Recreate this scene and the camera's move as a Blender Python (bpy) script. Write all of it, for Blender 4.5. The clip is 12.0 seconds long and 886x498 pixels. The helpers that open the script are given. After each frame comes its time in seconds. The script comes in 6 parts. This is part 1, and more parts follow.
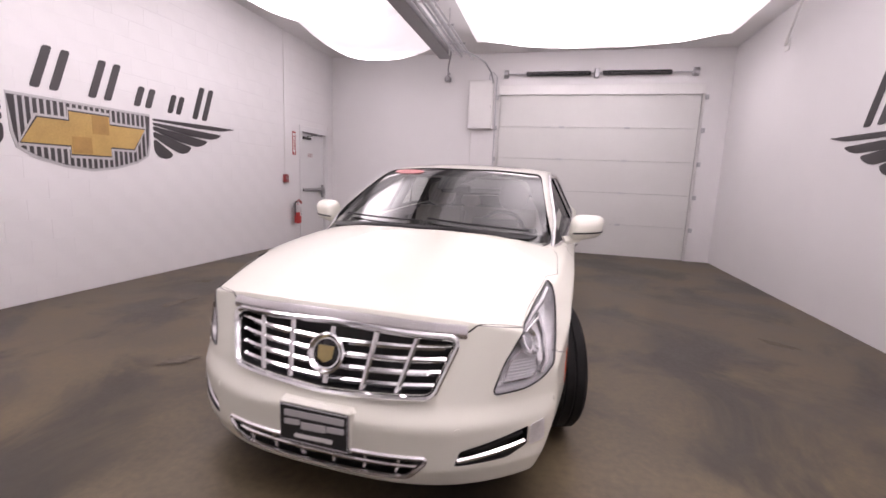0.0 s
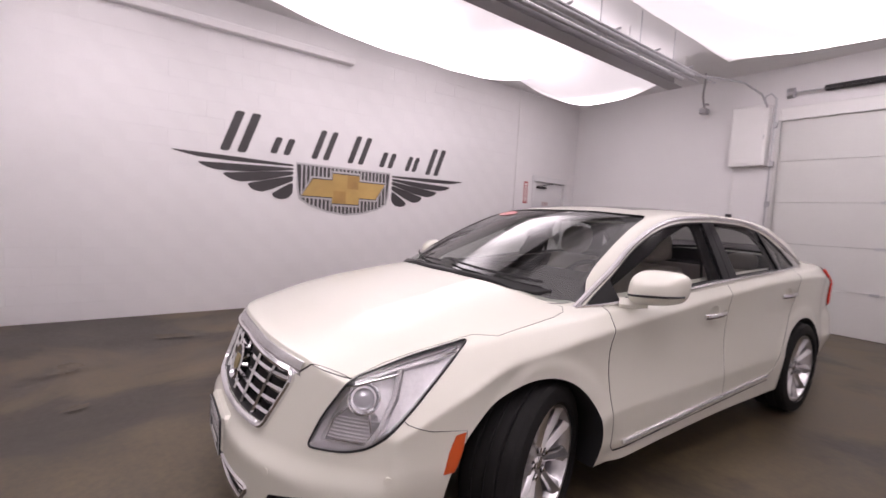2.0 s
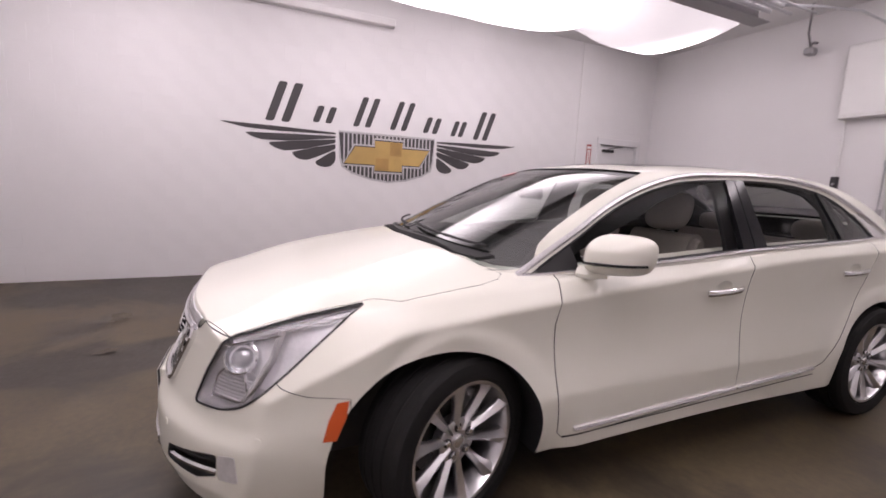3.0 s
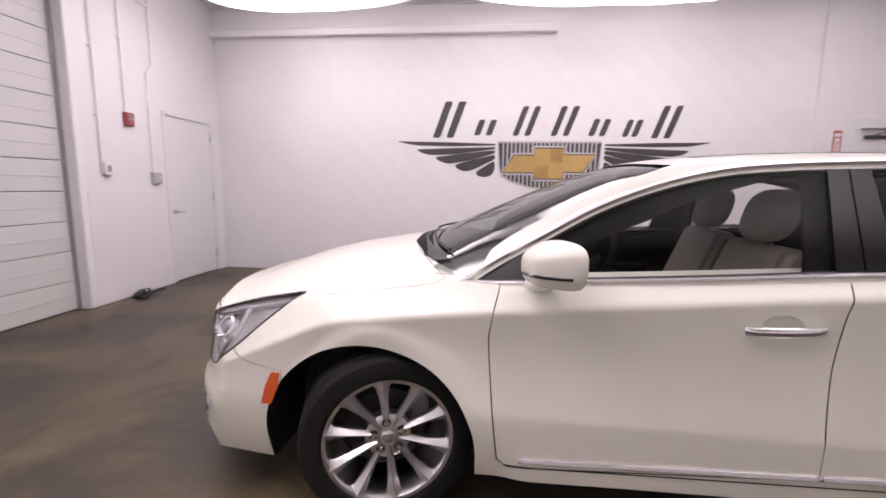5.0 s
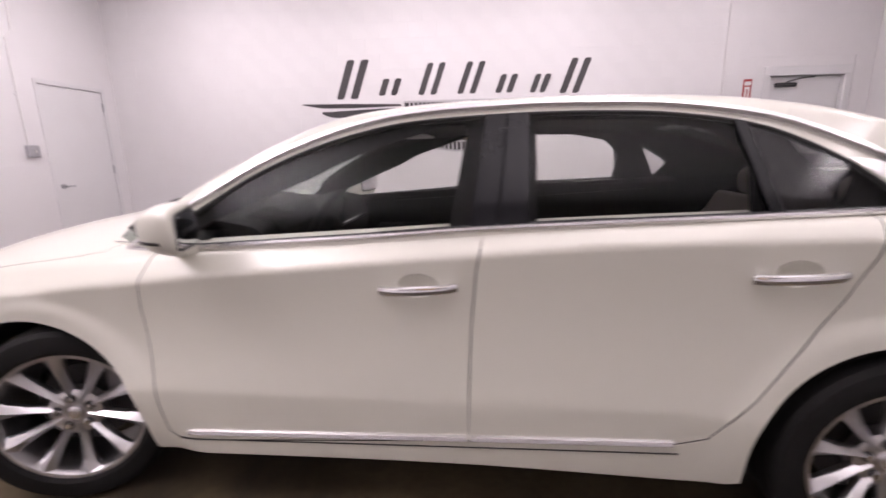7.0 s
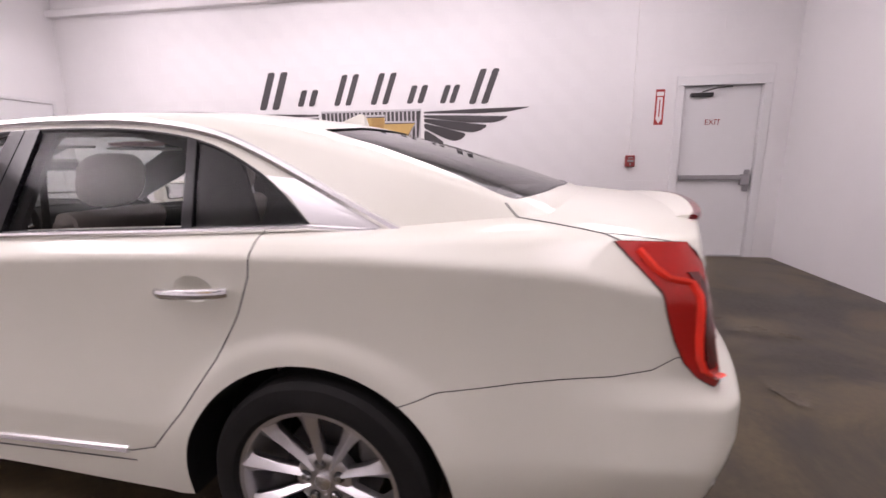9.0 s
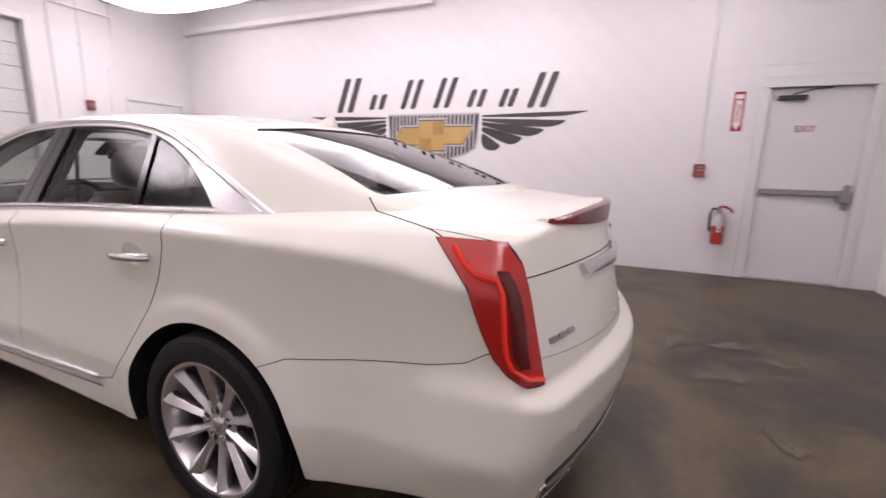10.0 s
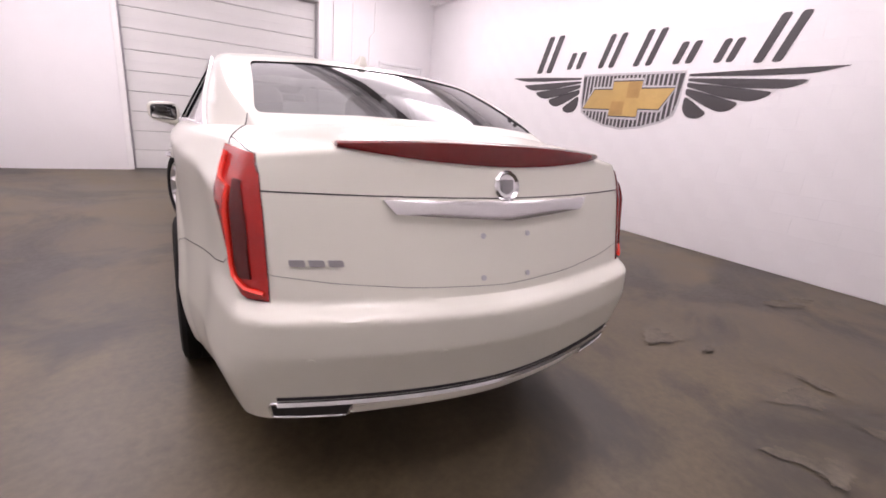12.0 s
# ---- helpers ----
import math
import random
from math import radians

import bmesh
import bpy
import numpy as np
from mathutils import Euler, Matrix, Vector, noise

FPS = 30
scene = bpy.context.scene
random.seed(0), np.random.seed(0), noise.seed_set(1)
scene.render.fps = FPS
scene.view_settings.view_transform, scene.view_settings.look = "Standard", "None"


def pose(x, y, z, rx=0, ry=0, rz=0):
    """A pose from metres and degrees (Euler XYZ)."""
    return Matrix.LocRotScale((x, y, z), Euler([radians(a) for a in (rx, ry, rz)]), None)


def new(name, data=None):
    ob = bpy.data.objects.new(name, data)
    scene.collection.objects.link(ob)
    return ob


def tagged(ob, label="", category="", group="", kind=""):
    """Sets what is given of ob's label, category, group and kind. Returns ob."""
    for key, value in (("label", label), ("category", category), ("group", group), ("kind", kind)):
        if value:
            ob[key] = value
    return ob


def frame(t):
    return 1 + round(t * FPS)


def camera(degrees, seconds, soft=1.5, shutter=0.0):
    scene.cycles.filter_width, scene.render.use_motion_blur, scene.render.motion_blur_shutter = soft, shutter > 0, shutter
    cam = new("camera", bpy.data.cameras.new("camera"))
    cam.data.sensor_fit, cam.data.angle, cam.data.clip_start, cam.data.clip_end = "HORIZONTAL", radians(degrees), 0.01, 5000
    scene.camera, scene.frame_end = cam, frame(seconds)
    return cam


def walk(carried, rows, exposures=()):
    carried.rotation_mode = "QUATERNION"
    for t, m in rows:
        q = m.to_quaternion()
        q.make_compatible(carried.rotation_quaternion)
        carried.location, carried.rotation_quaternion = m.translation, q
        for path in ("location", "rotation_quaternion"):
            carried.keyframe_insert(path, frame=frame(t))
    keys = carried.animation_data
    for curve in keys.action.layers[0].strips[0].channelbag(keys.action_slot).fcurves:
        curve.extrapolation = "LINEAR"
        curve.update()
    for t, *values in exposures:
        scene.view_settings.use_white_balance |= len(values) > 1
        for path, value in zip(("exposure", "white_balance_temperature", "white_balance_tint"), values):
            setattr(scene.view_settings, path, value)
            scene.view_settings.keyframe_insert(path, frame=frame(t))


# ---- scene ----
# ---- camera and its walk ----
cam = camera(91, 12.0, soft=1.6, shutter=0.4)
walk(cam, [
    (0, pose(0.703, -4.019, 1.368, 80.96, -2.35, 14.05)),
    (0.5, pose(1.076, -3.778, 1.385, 82.73, -0.90, 20.99)),
    (0.7, pose(1.246, -3.715, 1.387, 84.78, -1.63, 27.19)),
    (1, pose(1.427, -3.551, 1.396, 83.42, -0.50, 33.48)),
    (1.5, pose(1.707, -3.201, 1.351, 83.34, -3.54, 43.63)),
    (2, pose(1.970, -2.951, 1.371, 85.73, -3.14, 53.57)),
    (2.5, pose(2.135, -2.645, 1.370, 84.58, -0.95, 59.89)),
    (3, pose(2.190, -2.274, 1.342, 81.37, -2.60, 65.15)),
    (3.1, pose(2.228, -2.211, 1.338, 81.12, -2.16, 66.63)),
    (3.2, pose(2.233, -2.135, 1.319, 81.10, -2.45, 68.34)),
    (4.8, pose(2.361, -1.252, 1.332, 82.26, -1.22, 91.45)),
    (5, pose(2.408, -1.163, 1.347, 81.78, -0.75, 95.34)),
    (5.2, pose(2.424, -1.087, 1.352, 81.63, 0.37, 98.80)),
    (5.5, pose(2.383, -0.973, 1.336, 82.70, 1.89, 103.30)),
    (6, pose(2.263, -0.803, 1.317, 80.15, 0.04, 105.79)),
    (6.4, pose(2.235, -0.563, 1.313, 81.94, 2.26, 104.57)),
    (6.5, pose(2.236, -0.476, 1.311, 82.22, 1.79, 103.48)),
    (7, pose(2.211, 0.023, 1.308, 77.36, 1.08, 94.06)),
    (7.2, pose(2.178, 0.214, 1.293, 77.25, -0.53, 93.00)),
    (7.5, pose(2.116, 0.503, 1.300, 75.79, -3.00, 92.89)),
    (7.6, pose(2.103, 0.603, 1.308, 75.89, -2.21, 91.89)),
    (9.3, pose(2.036, 2.096, 1.311, 78.75, -0.34, 102.86)),
    (9.5, pose(2.046, 2.258, 1.323, 78.30, -2.46, 106.94)),
    (10, pose(1.951, 2.579, 1.300, 78.77, -1.20, 112.99)),
    (10.2, pose(1.869, 2.680, 1.286, 78.64, -2.22, 118.73)),
    (10.5, pose(1.785, 2.908, 1.306, 78.20, 0.10, 120.53)),
    (11, pose(1.639, 3.239, 1.317, 77.49, -2.55, 130.17)),
    (11.5, pose(1.358, 3.405, 1.252, 75.66, -4.73, 140.37)),
    (12, pose(1.057, 3.573, 1.222, 73.51, -4.91, 147.17)),
], exposures=[(0.0, 0.23, 6500, 25), (1.5, 0.02, 6500, 25), (3.0, -0.01, 6500, 25), (5.0, 0.23, 6500, 25), (6.5, 0.18, 6500, 25), (7.5, 0.36, 6500, 25), (9.5, 0.36, 6500, 26), (10.5, 0.38, 6500, 26), (11.5, 0.43, 6500, 26), (12.0, 0.55, 6500, 26)])

# ---- light: a closed studio garage lit by its cloth ceiling lights ----
world = bpy.data.worlds.new("world")
scene.world = world
world.use_nodes = True
world.node_tree.nodes["Background"].inputs[0].default_value = (0.05, 0.05, 0.05, 1)
world.node_tree.nodes["Background"].inputs[1].default_value = 0.0
GLOW = 6.0          # strength of the lit ceiling cloths

# room, in metres
XW, XR, YB, YF, ZC = -4.22, 3.70, 5.20, -5.31, 3.92


# ---- materials ----
def node(nt, kind, **vals):
    n = nt.nodes.new(kind)
    for key, value in vals.items():
        n.inputs[key.replace("_", " ")].default_value = value
    return n


def material(name, base, rough=0.5, metal=0.0, spread=0.12, scale=3.0, fine=60.0, bump=0.0, coat=0.0,
             stain=None, stain_scale=0.8, stain_low=0.5, stain_high=0.65, rough_spread=0.1, spec=0.5):
    """A surface with variation at two scales: broad patches and fine grain, stains of another colour, and a fine relief."""
    m = bpy.data.materials.new(name)
    m.use_nodes = True
    nt = m.node_tree
    bsdf = nt.nodes["Principled BSDF"]
    co = nt.nodes.new("ShaderNodeTexCoord")
    broad = node(nt, "ShaderNodeTexNoise", Scale=scale, Detail=5.0, Roughness=0.6)
    grain = node(nt, "ShaderNodeTexNoise", Scale=fine, Detail=3.0, Roughness=0.6)
    nt.links.new(co.outputs["Object"], broad.inputs["Vector"])
    nt.links.new(co.outputs["Object"], grain.inputs["Vector"])
    mix = nt.nodes.new("ShaderNodeMix")
    mix.inputs[0].default_value = 0.35
    nt.links.new(broad.outputs["Fac"], mix.inputs[2])
    nt.links.new(grain.outputs["Fac"], mix.inputs[3])
    ramp = nt.nodes.new("ShaderNodeValToRGB")
    ramp.color_ramp.elements[0].position, ramp.color_ramp.elements[1].position = 0.3, 0.7
    ramp.color_ramp.elements[0].color = (*[max(0, v * (1 - spread)) for v in base], 1)
    ramp.color_ramp.elements[1].color = (*[min(1, v * (1 + spread)) for v in base], 1)
    nt.links.new(mix.outputs[0], ramp.inputs[0])
    colour = ramp.outputs[0]
    if stain:
        blot = node(nt, "ShaderNodeTexNoise", Scale=stain_scale, Detail=7.0, Roughness=0.62, Distortion=0.6)
        nt.links.new(co.outputs["Object"], blot.inputs["Vector"])
        edge = nt.nodes.new("ShaderNodeMapRange")
        edge.interpolation_type = "SMOOTHSTEP"
        edge.inputs[1].default_value, edge.inputs[2].default_value = stain_low, stain_high
        nt.links.new(blot.outputs["Fac"], edge.inputs[0])
        over = nt.nodes.new("ShaderNodeMix")
        over.data_type = "RGBA"
        nt.links.new(edge.outputs[0], over.inputs[0])
        nt.links.new(colour, over.inputs[6])
        over.inputs[7].default_value = (*stain, 1)
        colour = over.outputs[2]
    nt.links.new(colour, bsdf.inputs["Base Color"])
    gloss = nt.nodes.new("ShaderNodeMapRange")
    gloss.inputs[3].default_value, gloss.inputs[4].default_value = max(0.02, rough - rough_spread), min(1, rough + rough_spread)
    nt.links.new(mix.outputs[0], gloss.inputs[0])
    nt.links.new(gloss.outputs[0], bsdf.inputs["Roughness"])
    bsdf.inputs["Metallic"].default_value = metal
    bsdf.inputs["Coat Weight"].default_value = coat
    bsdf.inputs["Coat Roughness"].default_value = 0.04
    bsdf.inputs["Specular IOR Level"].default_value = spec
    if bump:
        b = node(nt, "ShaderNodeBump", Strength=bump, Distance=0.01)
        nt.links.new(mix.outputs[0], b.inputs["Height"])
        nt.links.new(b.outputs[0], bsdf.inputs["Normal"])
    return m


def glass(name, tint, mirror=1.0, rough=0.0, graze=0.75):
    """A thin pane: light passes tinted, and the surface mirrors by its Fresnel gloss."""
    m = bpy.data.materials.new(name)
    m.use_nodes = True
    nt = m.node_tree
    nt.nodes.clear()
    out = nt.nodes.new("ShaderNodeOutputMaterial")
    clear = nt.nodes.new("ShaderNodeBsdfTransparent")
    clear.inputs[0].default_value = (*tint, 1)
    shine = nt.nodes.new("ShaderNodeBsdfGlossy")
    shine.inputs["Roughness"].default_value = rough
    face = nt.nodes.new("ShaderNodeLayerWeight")
    face.inputs[0].default_value = 0.5
    fifth = nt.nodes.new("ShaderNodeMath")
    fifth.operation = "POWER"
    fifth.inputs[1].default_value = 5.0
    nt.links.new(face.outputs["Facing"], fifth.inputs[0])
    fres = nt.nodes.new("ShaderNodeMath")
    fres.operation = "MULTIPLY_ADD"
    fres.inputs[1].default_value, fres.inputs[2].default_value = graze, 0.045 * mirror
    nt.links.new(fifth.outputs[0], fres.inputs[0])
    gain = nt.nodes.new("ShaderNodeMath")
    gain.operation = "MULTIPLY"
    gain.inputs[1].default_value = 1.0
    gain.use_clamp = True
    nt.links.new(fres.outputs[0], gain.inputs[0])
    mix = nt.nodes.new("ShaderNodeMixShader")
    nt.links.new(gain.outputs[0], mix.inputs[0])
    nt.links.new(clear.outputs[0], mix.inputs[1])
    nt.links.new(shine.outputs[0], mix.inputs[2])
    nt.links.new(mix.outputs[0], out.inputs[0])
    return m


M = {
    "wall": material("painted_wall", (0.78, 0.765, 0.77), 0.55, spread=0.025, scale=1.3, fine=90, bump=0.06),
    "block": material("painted_block", (0.78, 0.765, 0.77), 0.5, spread=0.03, scale=2.2, fine=120, bump=0.12),
    "floor": material("worn_concrete", (0.092, 0.070, 0.040), 0.44, spread=0.58, scale=1.3, fine=26, bump=0.06,
                      stain=(0.040, 0.032, 0.023), stain_scale=0.8, stain_low=0.44, stain_high=0.60, rough_spread=0.2),
    "spall": material("spalled_concrete", (0.112, 0.094, 0.070), 0.7, spread=0.45, scale=7, fine=40, bump=0.04),
    "ceiling": material("ceiling_paint", (0.76, 0.75, 0.75), 0.7, spread=0.03),
    "door": material("door_paint", (0.74, 0.735, 0.74), 0.38, spread=0.025, scale=2, fine=80, bump=0.03),
    "garage": material("garage_panel", (0.64, 0.635, 0.62), 0.45, spread=0.035, scale=2.0, fine=50, bump=0.05),
    "black": material("black_plastic", (0.012, 0.012, 0.013), 0.5, spread=0.2, bump=0.03),
    "rubber": material("tyre_rubber", (0.008, 0.0075, 0.0075), 0.75, spread=0.25, scale=8, fine=120, bump=0.1, spec=0.25),
    "decal": material("charcoal_decal", (0.055, 0.05, 0.053), 0.5, spread=0.08),
    "decal_grey": material("silver_decal", (0.5, 0.49, 0.5), 0.45, spread=0.06),
    "gold": material("gold_decal", (0.5, 0.33, 0.11), 0.45, spread=0.3, scale=1.6),
    "gold_dark": material("dark_gold_decal", (0.40, 0.24, 0.075), 0.45, spread=0.25, scale=3),
    "red": material("red_paint", (0.42, 0.035, 0.03), 0.35, spread=0.1),
    "white": material("white_paint", (0.8, 0.79, 0.78), 0.4, spread=0.03),
    "dull_red": material("faded_red", (0.30, 0.045, 0.045), 0.45, spread=0.12),
    "grey": material("grey_metal_paint", (0.32, 0.31, 0.32), 0.4, metal=0.4, spread=0.06),
    "steel": material("galvanised_steel", (0.52, 0.52, 0.54), 0.35, metal=0.9, spread=0.15, scale=14),
    "dark_steel": material("dark_steel", (0.06, 0.058, 0.06), 0.5, metal=0.6, spread=0.2),
    "paint": material("pearl_white_paint", (0.735, 0.725, 0.644), 0.42, metal=0.04, spread=0.012, scale=5, fine=400, coat=0.55, rough_spread=0.03),
    "chrome": material("chrome", (0.80, 0.80, 0.81), 0.09, metal=1.0, spread=0.02, rough_spread=0.04),
    "satin": material("satin_chrome", (0.76, 0.75, 0.76), 0.26, metal=1.0, spread=0.03, rough_spread=0.05),
    "alloy": material("polished_alloy", (0.62, 0.61, 0.62), 0.30, metal=1.0, spread=0.08, scale=6, rough_spread=0.06),
    "lamp_red": material("red_lamp_lens", (0.42, 0.016, 0.011), 0.2, spread=0.08, coat=0.25),
    "lamp_deep": material("deep_red_lens", (0.17, 0.012, 0.012), 0.2, spread=0.15, coat=0.2),
    "lamp_bright": material("bright_red_lens", (0.95, 0.045, 0.022), 0.25, spread=0.06, coat=0.2),
    "lamp_mid": material("smoked_red_lens", (0.10, 0.006, 0.006), 0.2, spread=0.12, coat=0.2),
    "amber": material("orange_reflector", (0.62, 0.10, 0.025), 0.2, spread=0.08, coat=0.8),
    "housing": material("lamp_housing", (0.80, 0.79, 0.80), 0.36, metal=0.55, spread=0.15, scale=9),
    "leather": material("grey_beige_leather", (0.27, 0.235, 0.21), 0.55, spread=0.06, scale=8, fine=180, bump=0.1),
    "trim": material("dark_cabin_trim", (0.009, 0.008, 0.0085), 0.7, spread=0.08, fine=150, spec=0.1),
    "headliner": material("headliner", (0.30, 0.28, 0.26), 0.8, spread=0.05),
    "dark_glass": material("dark_glass", (0.012, 0.012, 0.014), 0.08, spread=0.1, coat=0.0),
    "lamp_eye": material("lamp_projector", (0.38, 0.38, 0.40), 0.1, metal=0.3, spread=0.1, coat=1.0),
    "gloss_black": material("gloss_black", (0.008, 0.008, 0.010), 0.10, spread=0.1, spec=0.3),
    "screen": glass("windscreen_glass", (0.60, 0.65, 0.62), 3.2),
    "side_glass": glass("side_glass", (0.90, 0.91, 0.90), 0.25, 0.0, 0.6),
    "rear_glass": glass("tinted_rear_glass", (0.26, 0.26, 0.27), 5.0),
    "quarter_glass": glass("tinted_side_glass", (0.72, 0.72, 0.73), 1.0, 0.0, 1.0),
    "lens": glass("clear_lens", (0.92, 0.92, 0.93), 1.3),
    "sticker": material("pink_sticker", (0.72, 0.30, 0.30), 0.5, spread=0.1),
    "brass": material("dull_brass", (0.42, 0.34, 0.16), 0.35, metal=0.8, spread=0.15),
}


def cloth_material(name, lamps, gain):
    """A cloth diffuser lit from behind by tubes, brightest where the cloth hangs close under them."""
    m = bpy.data.materials.new(name)
    m.use_nodes = True
    nt = m.node_tree
    bsdf = nt.nodes["Principled BSDF"]
    bsdf.inputs["Base Color"].default_value = (0.75, 0.74, 0.74, 1)
    bsdf.inputs["Roughness"].default_value = 0.8
    co = nt.nodes.new("ShaderNodeTexCoord")
    total = None
    for x, y, rx, ry, weight in lamps:
        off = nt.nodes.new("ShaderNodeVectorMath")
        off.operation = "SUBTRACT"
        off.inputs[1].default_value = (x, y, 0)
        nt.links.new(co.outputs["Object"], off.inputs[0])
        shrink = nt.nodes.new("ShaderNodeVectorMath")
        shrink.operation = "MULTIPLY"
        shrink.inputs[1].default_value = (1 / rx, 1 / ry, 0)
        nt.links.new(off.outputs[0], shrink.inputs[0])
        length = nt.nodes.new("ShaderNodeVectorMath")
        length.operation = "LENGTH"
        nt.links.new(shrink.outputs[0], length.inputs[0])
        fall = nt.nodes.new("ShaderNodeMapRange")
        fall.interpolation_type = "SMOOTHSTEP"
        fall.inputs[1].default_value, fall.inputs[2].default_value = 0.15, 1.3
        fall.inputs[3].default_value, fall.inputs[4].default_value = weight, 0.0
        nt.links.new(length.outputs["Value"], fall.inputs[0])
        if total is None:
            total = fall.outputs[0]
        else:
            add = nt.nodes.new("ShaderNodeMath")
            add.operation = "MAXIMUM"
            nt.links.new(total, add.inputs[0])
            nt.links.new(fall.outputs[0], add.inputs[1])
            total = add.outputs[0]
    power = nt.nodes.new("ShaderNodeMapRange")
    power.inputs[3].default_value, power.inputs[4].default_value = 0.07 * GLOW * gain, GLOW * gain
    nt.links.new(total, power.inputs[0])
    bsdf.inputs["Emission Color"].default_value = (1.0, 0.965, 0.955, 1)
    nt.links.new(power.outputs[0], bsdf.inputs["Emission Strength"])
    return m


# ---- geometry helpers ----
from mathutils.bvhtree import BVHTree


def finish(bm, name, mat, smooth=True):
    me = bpy.data.meshes.new(name)
    bmesh.ops.recalc_face_normals(bm, faces=bm.faces)
    bm.to_mesh(me)
    bm.free()
    for m in (mat if isinstance(mat, (list, tuple)) else [mat]):
        me.materials.append(m)
    if smooth:
        me.shade_smooth()
        me.set_sharp_from_angle(angle=radians(32))
    return me


def part(name, bm, mat, parent=None, label="", smooth=True):
    """Links a bmesh (or a finished mesh) as one object under a thing or a part."""
    me = finish(bm, name, mat, smooth) if isinstance(bm, bmesh.types.BMesh) else bm
    ob = new(name, me)
    ob.parent = parent
    if label:
        ob["label"] = label
    return ob


def thing(name, label, category, m=None, group="", kind=""):
    ob = new(name)
    ob.empty_display_size = 0.1
    if m is not None:
        ob.matrix_world = m
    return tagged(ob, label, category, group, kind)


def box(x0, y0, z0, x1, y1, z1, bevel=0.0, bm=None):
    bm = bm or bmesh.new()
    made = bmesh.ops.create_cube(bm, size=1.0)["verts"]
    for v in made:
        v.co = Vector(((x0 + x1) / 2 + v.co.x * (x1 - x0), (y0 + y1) / 2 + v.co.y * (y1 - y0), (z0 + z1) / 2 + v.co.z * (z1 - z0)))
    if bevel:
        edges = list({e for v in made for e in v.link_edges})
        bmesh.ops.bevel(bm, geom=edges, offset=bevel, segments=1, affect="EDGES", profile=0.5)
    return bm


def cyl(p, q, r0, r1=None, n=20, bm=None, caps=True):
    """A cylinder or cone from p to q."""
    bm = bm or bmesh.new()
    p, q = Vector(p), Vector(q)
    turn = (q - p).to_track_quat("Z", "Y").to_matrix().to_4x4()
    bmesh.ops.create_cone(bm, cap_ends=caps, segments=n, radius1=r0, radius2=r0 if r1 is None else r1, depth=(q - p).length,
                          matrix=Matrix.Translation((p + q) / 2) @ turn)
    return bm


def sweep(path, r, n=8, closed=False, bm=None, flat=1.0, up=None):
    """A tube along a path; flat squeezes it across the second axis."""
    bm = bm or bmesh.new()
    path = [Vector(p) for p in path]
    count = len(path)
    rings = []
    side = None
    for i, p in enumerate(path):
        a = path[i - 1] if (i or closed) else p
        b = path[(i + 1) % count] if (i < count - 1 or closed) else p
        way = (b - a).normalized()
        if up is not None:
            s = way.cross(Vector(up)).normalized()
        elif side is None:
            s = way.orthogonal().normalized()
        else:
            s = (side - way * side.dot(way)).normalized()
        side = s
        t = way.cross(s)
        rings.append([bm.verts.new(p + s * (r * math.cos(k / n * math.tau)) + t * (r * flat * math.sin(k / n * math.tau))) for k in range(n)])
    for i in range(count if closed else count - 1):
        a, b = rings[i], rings[(i + 1) % count]
        for k in range(n):
            bm.faces.new((a[k], a[(k + 1) % n], b[(k + 1) % n], b[k]))
    if not closed:
        bm.faces.new(rings[0][::-1])
        bm.faces.new(rings[-1])
    return bm


def lathe(profile, n=48, axis="x", bm=None):
    """Turns (along, radius) points round an axis through the origin."""
    bm = bm or bmesh.new()
    rings = []
    for s, r in profile:
        ring = []
        for k in range(n):
            a = k / n * math.tau
            ring.append(bm.verts.new((s, r * math.cos(a), r * math.sin(a)) if axis == "x" else (r * math.cos(a), r * math.sin(a), s)))
        rings.append(ring)
    for a, b in zip(rings, rings[1:]):
        for k in range(n):
            bm.faces.new((a[k], a[(k + 1) % n], b[(k + 1) % n], b[k]))
    return bm


def curve(knots):
    """A smooth function through (t, value) knots."""
    ts, vs = [k[0] for k in knots], [k[1] for k in knots]
    slopes = []
    for i in range(len(ts)):
        a, b = max(0, i - 1), min(len(ts) - 1, i + 1)
        slopes.append((vs[b] - vs[a]) / (ts[b] - ts[a]))

    def f(t):
        if t <= ts[0]:
            return vs[0]
        if t >= ts[-1]:
            return vs[-1]
        i = next(j for j in range(len(ts) - 1) if t <= ts[j + 1])
        h = ts[i + 1] - ts[i]
        s = (t - ts[i]) / h
        return ((2 * s ** 3 - 3 * s ** 2 + 1) * vs[i] + (s ** 3 - 2 * s ** 2 + s) * h * slopes[i]
                + (3 * s ** 2 - 2 * s ** 3) * vs[i + 1] + (s ** 3 - s ** 2) * h * slopes[i + 1])
    return f


def smoothstep(a, b, t):
    s = max(0.0, min(1.0, (t - a) / (b - a)))
    return s * s * (3 - 2 * s)


def rounded(pts, r, seg=5):
    """A closed outline with rounded corners."""
    out = []
    n = len(pts)
    for i in range(n):
        p, a, b = Vector(pts[i]), Vector(pts[i - 1]), Vector(pts[(i + 1) % n])
        ra = min(r, (a - p).length * 0.45, (b - p).length * 0.45)
        s, e = p + (a - p).normalized() * ra, p + (b - p).normalized() * ra
        for k in range(seg + 1):
            t = k / seg
            out.append(tuple(s * (1 - t) ** 2 + p * 2 * t * (1 - t) + e * t * t))
    return out


